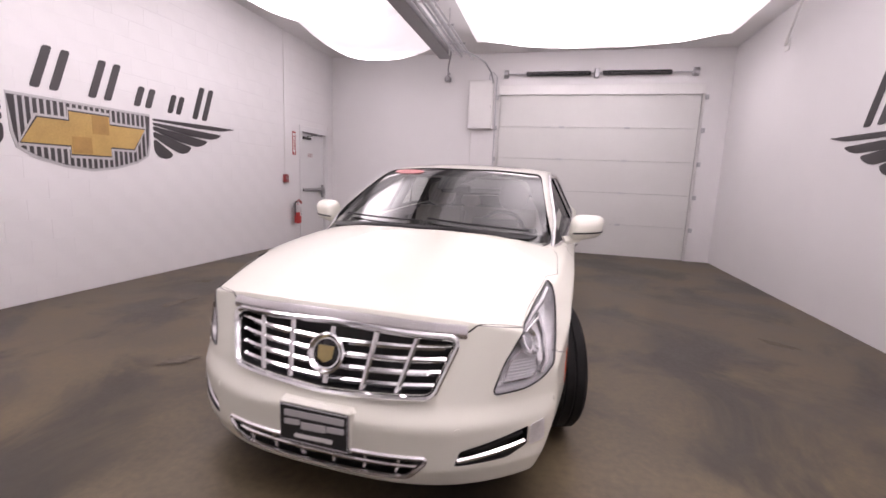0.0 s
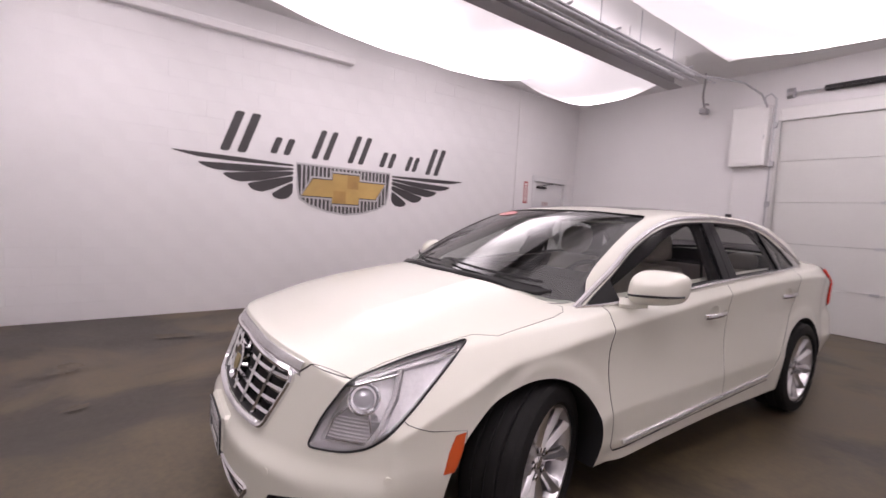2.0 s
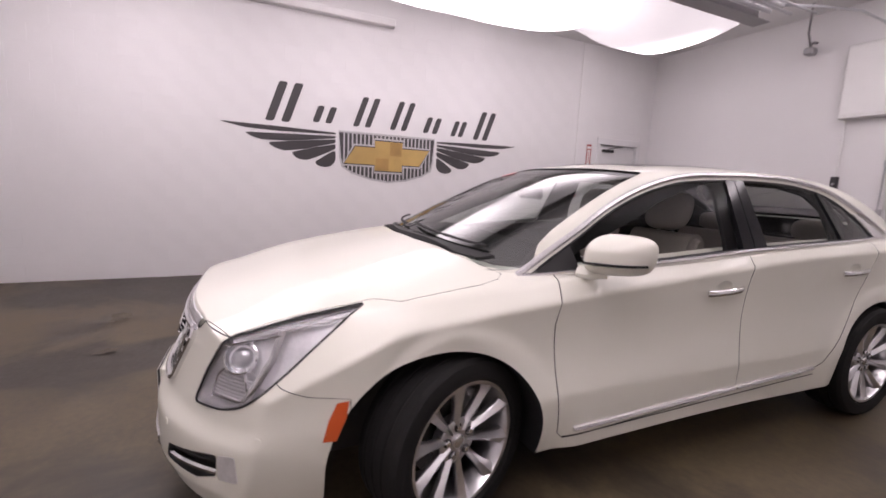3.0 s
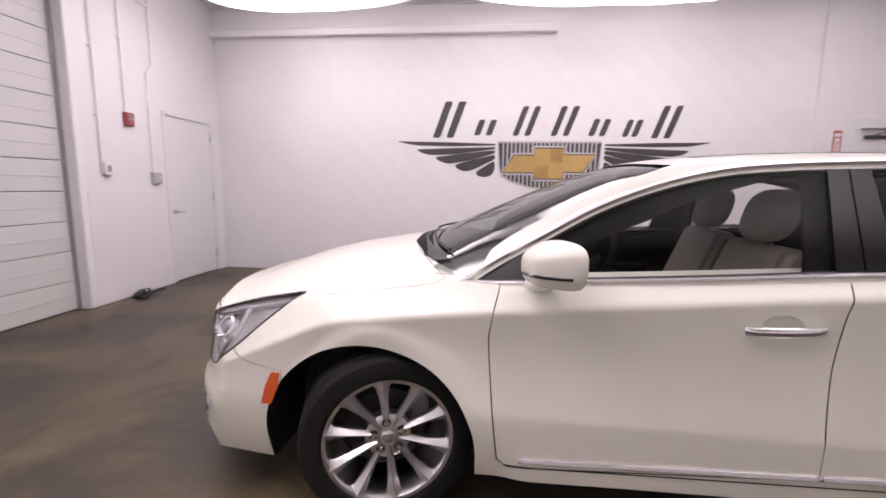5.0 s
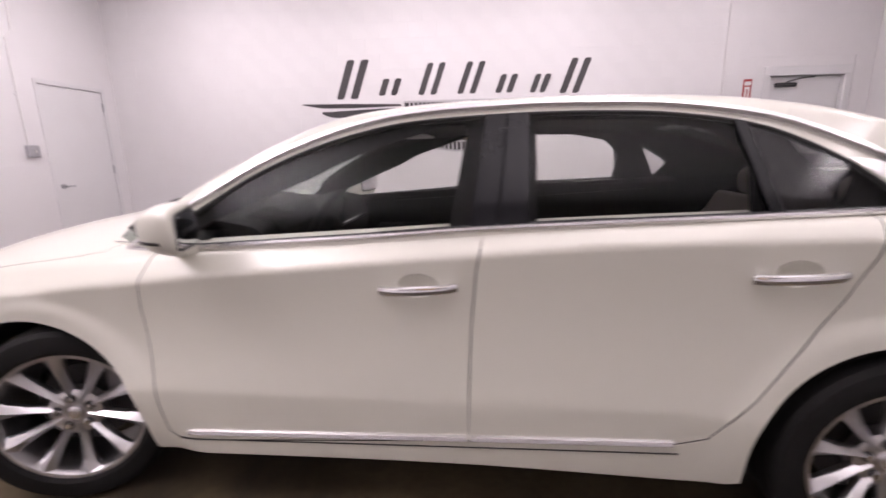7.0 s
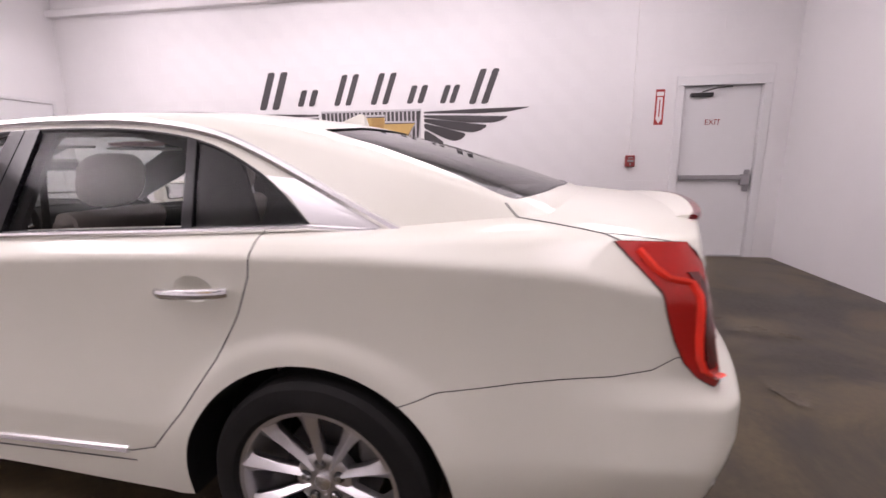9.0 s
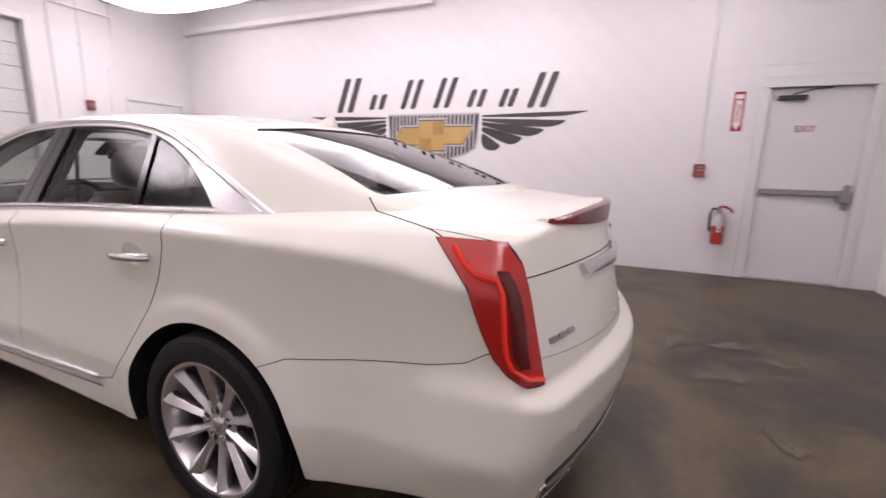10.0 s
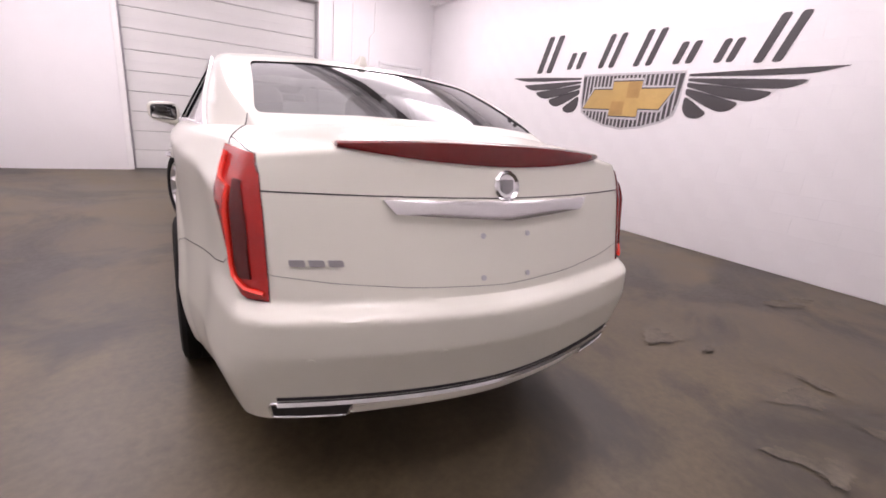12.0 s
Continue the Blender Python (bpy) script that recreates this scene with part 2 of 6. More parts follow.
def dense(pts, step, closed=True):
    out = []
    n = len(pts)
    for i in range(n if closed else n - 1):
        p, q = Vector(pts[i]), Vector(pts[(i + 1) % n])
        k = max(1, int((q - p).length / step))
        out += [tuple(p.lerp(q, j / k)) for j in range(k)]
    if not closed:
        out.append(tuple(pts[-1]))
    return out


def inset(pts, d):
    """Moves a closed outline inwards by d."""
    n = len(pts)
    area = sum(pts[i - 1][0] * pts[i][1] - pts[i][0] * pts[i - 1][1] for i in range(n))
    sign = 1 if area > 0 else -1
    out = []
    for i in range(n):
        a, b = Vector(pts[i - 1]), Vector(pts[(i + 1) % n])
        w = (b - a).normalized()
        out.append((pts[i][0] - sign * w.y * d, pts[i][1] + sign * w.x * d))
    return out


def basis(axis):
    """Two axes of a drawing plane and the way into it."""
    return {"x": (Vector((0, 1, 0)), Vector((0, 0, 1)), Vector((-1, 0, 0))),
            "-x": (Vector((0, 1, 0)), Vector((0, 0, 1)), Vector((1, 0, 0))),
            "front": (Vector((1, 0, 0)), Vector((0, 0, 1)), Vector((0, 1, 0))),
            "rear": (Vector((1, 0, 0)), Vector((0, 0, 1)), Vector((0, -1, 0))),
            "top": (Vector((1, 0, 0)), Vector((0, 1, 0)), Vector((0, 0, -1)))}[axis] if isinstance(axis, str) else axis


def prism(pts, axis, near, far, bm=None):
    """An outline of the drawing plane as a solid, between two depths along the way into it."""
    bm = bm or bmesh.new()
    u, v, d = basis(axis)
    a = [bm.verts.new(u * p[0] + v * p[1] + d * near) for p in pts]
    b = [bm.verts.new(u * p[0] + v * p[1] + d * far) for p in pts]
    n = len(pts)
    bm.faces.new(a)
    bm.faces.new(b[::-1])
    for i in range(n):
        bm.faces.new((a[i], b[i], b[(i + 1) % n], a[(i + 1) % n]))
    bmesh.ops.recalc_face_normals(bm, faces=bm.faces)
    return bm


def plain_mesh(bm, mat):
    me = bpy.data.meshes.new("cut")
    bm.to_mesh(me)
    bm.free()
    me.materials.append(mat)
    return me


def carve(me, cutter, op):
    """One mesh cut by, or held within, another; both stay whole solids."""
    a, b = new("carve_a", me), new("carve_b", cutter)
    mod = a.modifiers.new("carve", "BOOLEAN")
    mod.object, mod.operation, mod.solver, mod.material_mode = b, op, "EXACT", "TRANSFER"
    bpy.context.view_layer.update()
    out = bpy.data.meshes.new_from_object(a.evaluated_get(bpy.context.evaluated_depsgraph_get()))
    bpy.data.objects.remove(a)
    bpy.data.objects.remove(b)
    return out


def tree_of(me):
    return BVHTree.FromPolygons([v.co.copy() for v in me.vertices], [tuple(p.vertices) for p in me.polygons])


def land(tree, axis, p, start=-4.0):
    """Where a point of the drawing plane falls on a surface, and the surface's normal turned outwards."""
    u, v, d = basis(axis)
    hit, nor, _, _ = tree.ray_cast(u * p[0] + v * p[1] + d * start, d)
    if hit is None:
        hit, nor, _, _ = tree.find_nearest(u * p[0] + v * p[1])
    return hit, (nor if nor.dot(d) < 0 else -nor)


def patch(tree, axis, outline, lift=0.003, rim=0.006, rings=6, bm=None, bulge=0.0):
    """A plate that follows a surface within an outline, lifted off it, with a rim down into it."""
    bm = bm or bmesh.new()
    cx = sum(p[0] for p in outline) / len(outline)
    cy = sum(p[1] for p in outline) / len(outline)
    grid = []
    for k in range(rings, 0, -1):
        s = k / rings
        row = []
        for p in outline:
            hit, nor = land(tree, axis, (cx + (p[0] - cx) * s, cy + (p[1] - cy) * s))
            row.append(bm.verts.new(hit + nor * (lift + bulge * (1 - s * s))))
        if k == rings:
            low = []
            for p in outline:
                hit, nor = land(tree, axis, p)
                low.append(bm.verts.new(hit - nor * rim))
            grid.append(low)
        grid.append(row)
    hit, nor = land(tree, axis, (cx, cy))
    mid = bm.verts.new(hit + nor * (lift + bulge))
    n = len(outline)
    for a, b in zip(grid, grid[1:]):
        for i in range(n):
            bm.faces.new((a[i], a[(i + 1) % n], b[(i + 1) % n], b[i]))
    for i in range(n):
        bm.faces.new((grid[-1][i], grid[-1][(i + 1) % n], mid))
    return bm


def on(tree, axis, pts, lift=0.0):
    out = []
    for p in pts:
        hit, nor = land(tree, axis, p)
        out.append(hit + nor * lift)
    return out


def mirrored(pts):
    return [(-p[0], p[1]) for p in pts]


def flip_x(me, name):
    """The mirror image of a mesh, across the car's middle."""
    bm = bmesh.new()
    bm.from_mesh(me)
    for v in bm.verts:
        v.co.x = -v.co.x
    bmesh.ops.reverse_faces(bm, faces=bm.faces)
    out = bpy.data.meshes.new(name)
    bm.to_mesh(out)
    bm.free()
    for m in me.materials:
        out.materials.append(m)
    out.set_sharp_from_angle(angle=radians(32))
    return out


# ---- the garage ----
def slab(name, size, holes, mat, label, category):
    me = plain_mesh(box(*size), mat)
    for h in holes:
        me = carve(me, plain_mesh(box(*h), mat), "DIFFERENCE")
    return tagged(part(name, me, mat), label, category, kind="structure")


bm = bmesh.new()
bmesh.ops.create_grid(bm, x_segments=60, y_segments=80, size=0.5)
for v in bm.verts:
    v.co = Vector(((XW + XR) / 2 + v.co.x * (XR - XW + 0.4), (YB + YF) / 2 + v.co.y * (YB - YF + 1.2), 0))
    v.co.z = 0.004 * noise.noise(v.co * 0.7) - 0.002
tagged(part("floor", bm, M["floor"]), "worn brown-grey stained concrete floor", "floor", kind="structure")

wall_logo = slab("wall_west", (XW - 0.22, YF - 0.22, -0.05, XW - 0.006, YB + 0.22, ZC + 0.2),
                 [(XW - 0.3, 3.94, -0.2, XW + 0.1, 4.87, 2.20)], M["wall"], "white painted concrete block wall", "wall")
wall_right = slab("wall_east", (XR, YF - 0.22, -0.05, XR + 0.2, YB + 0.22, ZC + 0.2), [], M["wall"], "smooth white painted wall", "wall")
wall_back = slab("wall_north", (XW, YB, -0.05, XR, YB + 0.2, ZC + 0.2), [(-0.50, YB - 0.1, -0.2, 3.26, YB + 0.3, 3.15)], M["wall"],
                 "white painted wall round a garage doorway", "wall")
wall_front = slab("wall_south", (XW, YF - 0.2, -0.05, XR, YF, ZC + 0.2),
                  [(-1.745, YF - 0.3, -0.2, 1.325, YF + 0.1, 3.11), (-4.0, YF - 0.3, -0.2, -3.04, YF + 0.1, 2.22)], M["wall"],
                  "white painted wall round a garage doorway", "wall")
tagged(part("ceiling", box(XW - 0.2, YF - 0.2, ZC, XR + 0.2, YB + 0.2, ZC + 0.15), M["ceiling"]), "white painted ceiling above the cloth lights", "ceiling", kind="structure")
tagged(part("soffit", box(XW - 0.006, YF, 3.50, XW + 0.11, -0.2, 3.60, 0.01), M["wall"]), "white ledge along the top of the wall", "ledge", kind="structure")
# a lower coat of paint leaves a faint step on the wall beside the doorway
tagged(part("wainscot", box(-2.94, YF, 0.0, -1.83, YF + 0.008, 1.24, 0.003), M["wall"]), "raised white wall lining under a switch", "wall lining", kind="structure")


def garage_door(name, x0, x1, y, height, face, count, hinges, ribs, gap=0.0015):
    """A sectional door: each panel a plate with a ribbed face, hinges on the joints, and a steel track on each side."""
    door = thing(name, "closed white sectional garage door with ribbed steel panels", "garage door", kind="structure")
    step = height / count
    for i in range(count):
        bm = box(x0, y - 0.02, i * step + gap, x1, y + 0.02, (i + 1) * step - gap, 2 * gap)
        for k in range(ribs):
            z = i * step + (k + 0.5) * step / ribs
            box(x0 + 0.01, y + face * 0.02, z - 0.010, x1 - 0.01, y + face * 0.0245, z + 0.010, 0.002, bm)
        part("panel", bm, M["garage"], door)
    for i in range(1, count):
        for x in hinges:
            bm = box(x - 0.05, y + face * 0.021, i * step - 0.018, x + 0.05, y + face * 0.032, i * step + 0.018, 0.003)
            cyl((x - 0.045, y + face * 0.036, i * step), (x + 0.045, y + face * 0.036, i * step), 0.009, n=8, bm=bm)
            part("hinge", bm, M["steel"], door)
    part("seal", box(x0, y - 0.02, -0.002, x1, y + 0.02, 0.006, 0.002), M["black"], door)
    return door


door_back = garage_door("garage_door", -0.48, 3.24, YB + 0.05, 3.12, -1, 5, (0.78, 2.0), 0)
for x, s in ((-0.49, 1), (3.255, -1)):
    bm = box(x - 0.018, YB - 0.04, 0.0, x - 0.013, YB, 3.25)
    box(x + 0.013, YB - 0.04, 0.0, x + 0.018, YB, 3.25, bm=bm)
    box(x - 0.018, YB - 0.008, 0.0, x + 0.018, YB - 0.002, 3.25, bm=bm)
    part("track", bm, M["white"], door_back)
    for z in (0.6, 1.22, 1.84, 2.46, 3.05):
        part("roller_bracket", box(x - 0.045 * s - 0.03, YB - 0.07, z - 0.04, x - 0.045 * s + 0.03, YB - 0.02, z + 0.04, 0.006), M["steel"], door_back)
# the spring shaft over the door
shaft = thing("torsion_spring", "black torsion spring shaft over the garage door", "spring shaft", kind="structure")
part("shaft", cyl((-0.4, YB - 0.09, 3.49), (3.1, YB - 0.09, 3.49), 0.013, n=12), M["steel"], shaft)
for a, b in ((0.03, 1.24), (1.46, 2.66)):
    coil = [(a + (b - a) * i / 900, YB - 0.09 + 0.038 * math.cos(i * 0.42), 3.49 + 0.038 * math.sin(i * 0.42)) for i in range(901)]
    part("spring", sweep(coil, 0.0085, 5), M["dark_steel"], shaft, "coiled black spring")
part("bearing_plate", box(1.31, YB - 0.12, 3.41, 1.39, YB, 3.57, 0.006), M["steel"], shaft)
for x in (-0.36, 3.06):
    part("cable_drum", cyl((x - 0.04, YB - 0.09, 3.49), (x + 0.04, YB - 0.09, 3.49), 0.075, n=24), M["steel"], shaft)
part("header", box(-0.52, YB - 0.025, 3.112, 3.28, YB, 3.30, 0.006), M["white"], shaft, "white board above the door")

door_front = garage_door("garage_door", -1.745, 1.325, YF - 0.15, 3.11, 1, 10, (), 1, 0.003)
part("lock", cyl((1.0, YF - 0.13, 0.95), (1.0, YF - 0.09, 0.95), 0.03, n=16), M["steel"], door_front)
bm = box(-1.765, YF - 0.13, 0.0, -1.745 + 0.035, YF - 0.11, 3.11, 0.004)
box(1.295, YF - 0.13, 0.0, 1.34, YF - 0.11, 3.11, 0.004, bm)
box(-1.745, YF - 0.13, 3.08, 1.325, YF - 0.11, 3.11, 0.004, bm)
part("weather_strip", bm, M["grey"], door_front)
for x0, x1 in ((-1.825, -1.745), (1.325, 1.405)):
    tagged(part("trim", box(x0, YF, 0.0, x1, YF + 0.012, 3.19, 0.004), M["white"]), "white door casing", "trim", kind="structure")
tagged(part("trim", box(-1.745, YF, 3.11, 1.325, YF + 0.012, 3.19, 0.004), M["white"]), "white door casing", "trim", kind="structure")

# the plain door beside the front garage door
man_door = thing("door_1", "white flush door with a lever handle, closed", "door", kind="structure")
part("leaf", box(-3.985, YF - 0.05, 0.012, -3.055, YF - 0.008, 2.21, 0.004), M["door"], man_door)
bm = box(-3.055, YF - 0.1, 0, -3.0, YF + 0.012, 2.22, 0.004)
box(-4.04, YF - 0.1, 0, -3.985, YF + 0.012, 2.22, 0.004, bm)
box(-4.04, YF - 0.1, 2.215, -3.0, YF + 0.012, 2.27, 0.004, bm)
part("frame", bm, M["door"], man_door)
for z in (0.28, 1.14, 2.01):
    part("hinge", box(-3.995, YF - 0.008, z - 0.06, -3.975, YF + 0.012, z + 0.06, 0.003), M["steel"], man_door)
bm = cyl((-3.135, YF - 0.01, 0.955), (-3.135, YF + 0.012, 0.955), 0.032, n=20)
cyl((-3.135, YF + 0.012, 0.955), (-3.135, YF + 0.055, 0.955), 0.011, n=12, bm=bm)
sweep([(-3.135, YF + 0.055, 0.955), (-3.18, YF + 0.06, 0.957), (-3.25, YF + 0.055, 0.953)], 0.010, 8, bm=bm)
part("lever_handle", bm, M["steel"], man_door, "brushed steel lever handle")

# the exit door in the block wall
exit_door = thing("door_2", "white fire exit door with a grey push bar, closed", "door", kind="structure")
part("leaf", box(XW - 0.10, 3.948, 0.012, XW - 0.055, 4.862, 2.197, 0.003), M["door"], exit_door)
bm = box(XW - 0.12, 3.85, 0, XW + 0.012, 3.946, 2.20, 0.006)
box(XW - 0.12, 4.864, 0, XW + 0.012, 4.96, 2.20, 0.006, bm)
box(XW - 0.12, 3.85, 2.20, XW + 0.012, 4.96, 2.32, 0.006, bm)
part("frame", bm, M["door"], exit_door)
bm = box(XW - 0.055, 3.985, 1.015, XW + 0.005, 4.758, 1.08, 0.012)
box(XW - 0.055, 4.724, 0.95, XW + 0.012, 4.836, 1.09, 0.012, bm)
box(XW - 0.055, 4.769, 0.87, XW - 0.015, 4.836, 1.15, 0.012, bm)
part("push_bar", bm, M["grey"], exit_door, "grey crash bar")
part("door_closer", box(XW - 0.055, 4.03, 2.065, XW - 0.0, 4.299, 2.115, 0.01), M["dark_steel"], exit_door, "dark grey hydraulic closer")
part("closer_arm", sweep([(XW - 0.02, 4.164, 2.125), (XW + 0.05, 4.332, 2.165), (XW - 0.0, 4.5, 2.18)], 0.009, 6), M["dark_steel"], exit_door)
for z in (0.25, 1.05, 1.9):
    part("hinge", cyl((XW - 0.05, 3.953, z - 0.055), (XW - 0.05, 3.953, z + 0.055), 0.010, n=10), M["steel"], exit_door)
part("threshold", box(XW - 0.13, 3.946, 0.0, XW + 0.0, 4.864, 0.010, 0.003), M["steel"], exit_door)
part("paper_sign", box(XW - 0.0555, 4.192, 1.675, XW - 0.0525, 4.472, 1.825), M["door"], exit_door, "white paper sheet")
words = bpy.data.curves.new("exit_word", "FONT")
words.body, words.size, words.align_x, words.align_y, words.extrude = "EXIT", 0.098, "CENTER", "CENTER", 0.0015
words.materials.append(M["dull_red"])
flat = new("word", words)
bpy.context.view_layer.update()
me = bpy.data.meshes.new_from_object(flat.evaluated_get(bpy.context.evaluated_depsgraph_get()))
bpy.data.objects.remove(flat)
for v in me.vertices:
    v.co = Vector((XW - 0.050 + v.co.z, 4.332 + v.co.x * 0.95, 1.75 + v.co.y))
part("exit_lettering", me, None, exit_door, "dark red letters on the door")


# ---- the winged emblem painted on two walls ----
def flat_shape(pts, z0, z1, bm=None):
    """A thin plate in the emblem's own plane (s to the right, z up), between two heights off the wall."""
    return prism(pts, (Vector((1, 0, 0)), Vector((0, 0, 1)), Vector((0, 1, 0))), -z1, -z0, bm)


def emblem(m):
    """The emblem's middle is s = 0; z is the height over the floor."""
    e = thing("wall_emblem", "charcoal winged shield emblem with a gold cross, painted on the wall", "wall emblem", m, "wall emblems")
    feathers = [
        [(-2.26, 1.955), (-1.5, 1.945), (-0.785, 1.925), (-0.785, 1.90), (-1.5, 1.885), (-1.95, 1.895), (-2.1, 1.92)],
        [(-1.97, 1.838), (-1.4, 1.86), (-0.785, 1.878), (-0.785, 1.848), (-1.4, 1.765), (-1.75, 1.755), (-1.88, 1.785)],
        [(-1.69, 1.725), (-1.2, 1.79), (-0.785, 1.832), (-0.785, 1.785), (-1.2, 1.67), (-1.47, 1.628), (-1.6, 1.66)],
        [(-1.39, 1.615), (-1.05, 1.71), (-0.785, 1.768), (-0.785, 1.70), (-1.05, 1.57), (-1.2, 1.515), (-1.32, 1.54)],
        [(-1.07, 1.505), (-0.9, 1.62), (-0.785, 1.685), (-0.785, 1.53), (-0.85, 1.45), (-0.96, 1.435), (-1.04, 1.46)],
    ]
    for f in feathers:
        part("feather", flat_shape(rounded(f, 0.05, 3), 0, 0.004), M["decal"], e)
        part("feather", flat_shape(rounded(mirrored(f), 0.05, 3), 0, 0.004), M["decal"], e)
    out = [(-0.745, 1.965), (0.745, 1.965), (0.735, 1.6), (0.70, 1.455), (0.55, 1.365), (0.28, 1.285), (0.0, 1.25), (-0.28, 1.285), (-0.55, 1.365), (-0.70, 1.455), (-0.735, 1.6)]
    shield = part("shield", flat_shape(out, 0, 0.004), M["decal_grey"], e, "silver shield border")
    part("field", flat_shape(inset(out, 0.028), 0.003, 0.007), M["decal"], shield, "charcoal striped field")
    low = curve([(-0.7, 1.49), (-0.55, 1.40), (-0.28, 1.32), (0, 1.285), (0.28, 1.32), (0.55, 1.40), (0.7, 1.49)])
    bm = bmesh.new()
    for i in range(-11, 12):
        s = i * 0.0605
        flat_shape([(s - 0.011, low(s)), (s + 0.011, low(s)), (s + 0.011, 1.935), (s - 0.011, 1.935)], 0.006, 0.0095, bm)
    part("stripe_set", bm, M["decal_grey"], shield, "silver vertical stripes")
    tie = [(-0.67, 1.505), (-0.51, 1.765), (-0.215, 1.765), (-0.215, 1.865), (0.215, 1.865), (0.215, 1.775), (0.66, 1.775),
           (0.50, 1.52), (0.215, 1.52), (0.215, 1.42), (-0.215, 1.42), (-0.215, 1.505)]
    part("cross_edge", flat_shape(inset(tie, -0.035), 0.008, 0.012), M["decal_grey"], shield, "silver outline of the cross")
    part("cross_line", flat_shape(inset(tie, -0.008), 0.011, 0.0145), M["decal"], shield, "charcoal line round the cross")
    part("cross", flat_shape(inset(tie, 0.008), 0.0135, 0.017), M["gold"], shield, "gold cross")
    part("facet", flat_shape([(0.02, 1.655), (0.2, 1.655), (0.2, 1.85), (0.02, 1.85)], 0.016, 0.0195), M["gold_dark"], shield)
    part("facet", flat_shape([(-0.2, 1.435), (0.0, 1.435), (0.0, 1.61), (-0.2, 1.61)], 0.016, 0.0195), M["gold_dark"], shield)
    # plain leaning bars stand where a trade name is written, two for each character
    for s, z0, z1, w, gap in ((-1.66, 2.01, 2.53, 0.11, 0.20), (-1.06, 2.045, 2.27, 0.09, 0.17), (-0.50, 2.04, 2.46, 0.085, 0.17), (0.05, 2.04, 2.46, 0.085, 0.17),
                              (0.58, 2.04, 2.28, 0.085, 0.15), (1.05, 2.03, 2.27, 0.08, 0.13), (1.46, 2.01, 2.46, 0.09, 0.17)):
        for k in (0, 1):
            lean = 0.36 * (z1 - z0)
            base = s + k * gap
            bar = [(base - w / 2, z0), (base + w / 2, z0), (base + w / 2 + lean, z1), (base - w / 2 + lean, z1)]
            part("bar", flat_shape(rounded(bar, 0.03, 3), 0.0, 0.004), M["decal"], e)
    return e


emblem(pose(XW + 0.002, -0.23, 0.05, 0, 0, 90))
emblem(pose(XR - 0.002, -0.30, 0.05, 0, 0, -90))


# ---- cloth ceiling lights ----
def cloth(name, x0, x1, y0, y1, top, sag, lamps, label, gain):
    bm = bmesh.new()
    nx, ny = 26, 40
    rows = []
    for j in range(ny + 1):
        v = j / ny
        row = []
        for i in range(nx + 1):
            u = i / nx
            dip = sag * (1 - abs(2 * u - 1) ** 2.6) ** 0.8 * (1 - abs(2 * v - 1) ** 3.2) ** 0.7
            x, y = x0 + (x1 - x0) * u, y0 + (y1 - y0) * v
            row.append(bm.verts.new((x, y, top - dip + 0.012 * noise.noise(Vector((x, y, 0)) * 2.2))))
        rows.append(row)
    for a, b in zip(rows, rows[1:]):
        for i in range(nx):
            bm.faces.new((a[i], b[i], b[i + 1], a[i + 1]))
    bmesh.ops.solidify(bm, geom=bm.faces[:], thickness=0.004)
    light = thing(name, label, "ceiling light", None, "cloth ceiling lights")
    part("billow", bm, cloth_material(name, lamps, gain), light)
    for x in (x0, (x0 + x1) / 2, x1):
        for y in (y0, y1):
            part("cord", cyl((x, y, top - 0.004), (x, y, ZC + 0.002), 0.006, n=6), M["white"], light)
    for y in (y0, y1):
        part("rail", cyl((x0, y, top + 0.004), (x1, y, top + 0.004), 0.012, n=8), M["white"], light)
    return light


LABEL = "white cloth ceiling light sagging in a billow, lit from behind"
cloth("cloth_light", -3.35, -1.35, -4.75, -1.75, 3.71, 0.42, [(-2.35, -3.4, 0.85, 1.2, 1.0)], LABEL, 0.86)
cloth("cloth_light", -3.40, -1.30, -1.75, 2.25, 3.71, 0.42, [(-2.5, -0.85, 0.85, 1.1, 1.0), (-2.5, 1.1, 0.85, 1.15, 1.0)], LABEL, 0.66)
cloth("cloth_light", -3.35, -1.30, 2.25, 3.75, 3.71, 0.38, [(-2.6, 3.3, 0.75, 0.45, 1.0)], LABEL, 0.78)
cloth("cloth_light", -0.75, 3.15, -0.9, 3.85, 3.73, 0.44, [(0.35, 3.45, 0.75, 0.42, 1.0), (2.15, 3.45, 0.75, 0.40, 1.0), (0.9, 1.0, 0.7, 1.1, 0.2), (2.2, 1.0, 0.8, 1.3, 0.2)], LABEL, 1.1)
cloth("cloth_light", -0.75, 3.15, -4.6, -0.9, 3.73, 0.44, [(0.9, -3.0, 0.55, 0.9, 1.0), (2.2, -2.7, 0.8, 1.3, 1.0)], LABEL, 0.98)


# ---- the car: nose towards -y, its left side towards +x ----
car = thing("car", "pearl white four-door sedan with chrome trim, parked", "car", pose(-0.003, 0.034, 0, 0, 0, -2.77))
HUB_F, HUB_R, TYRE = -1.535, 1.301, 0.350

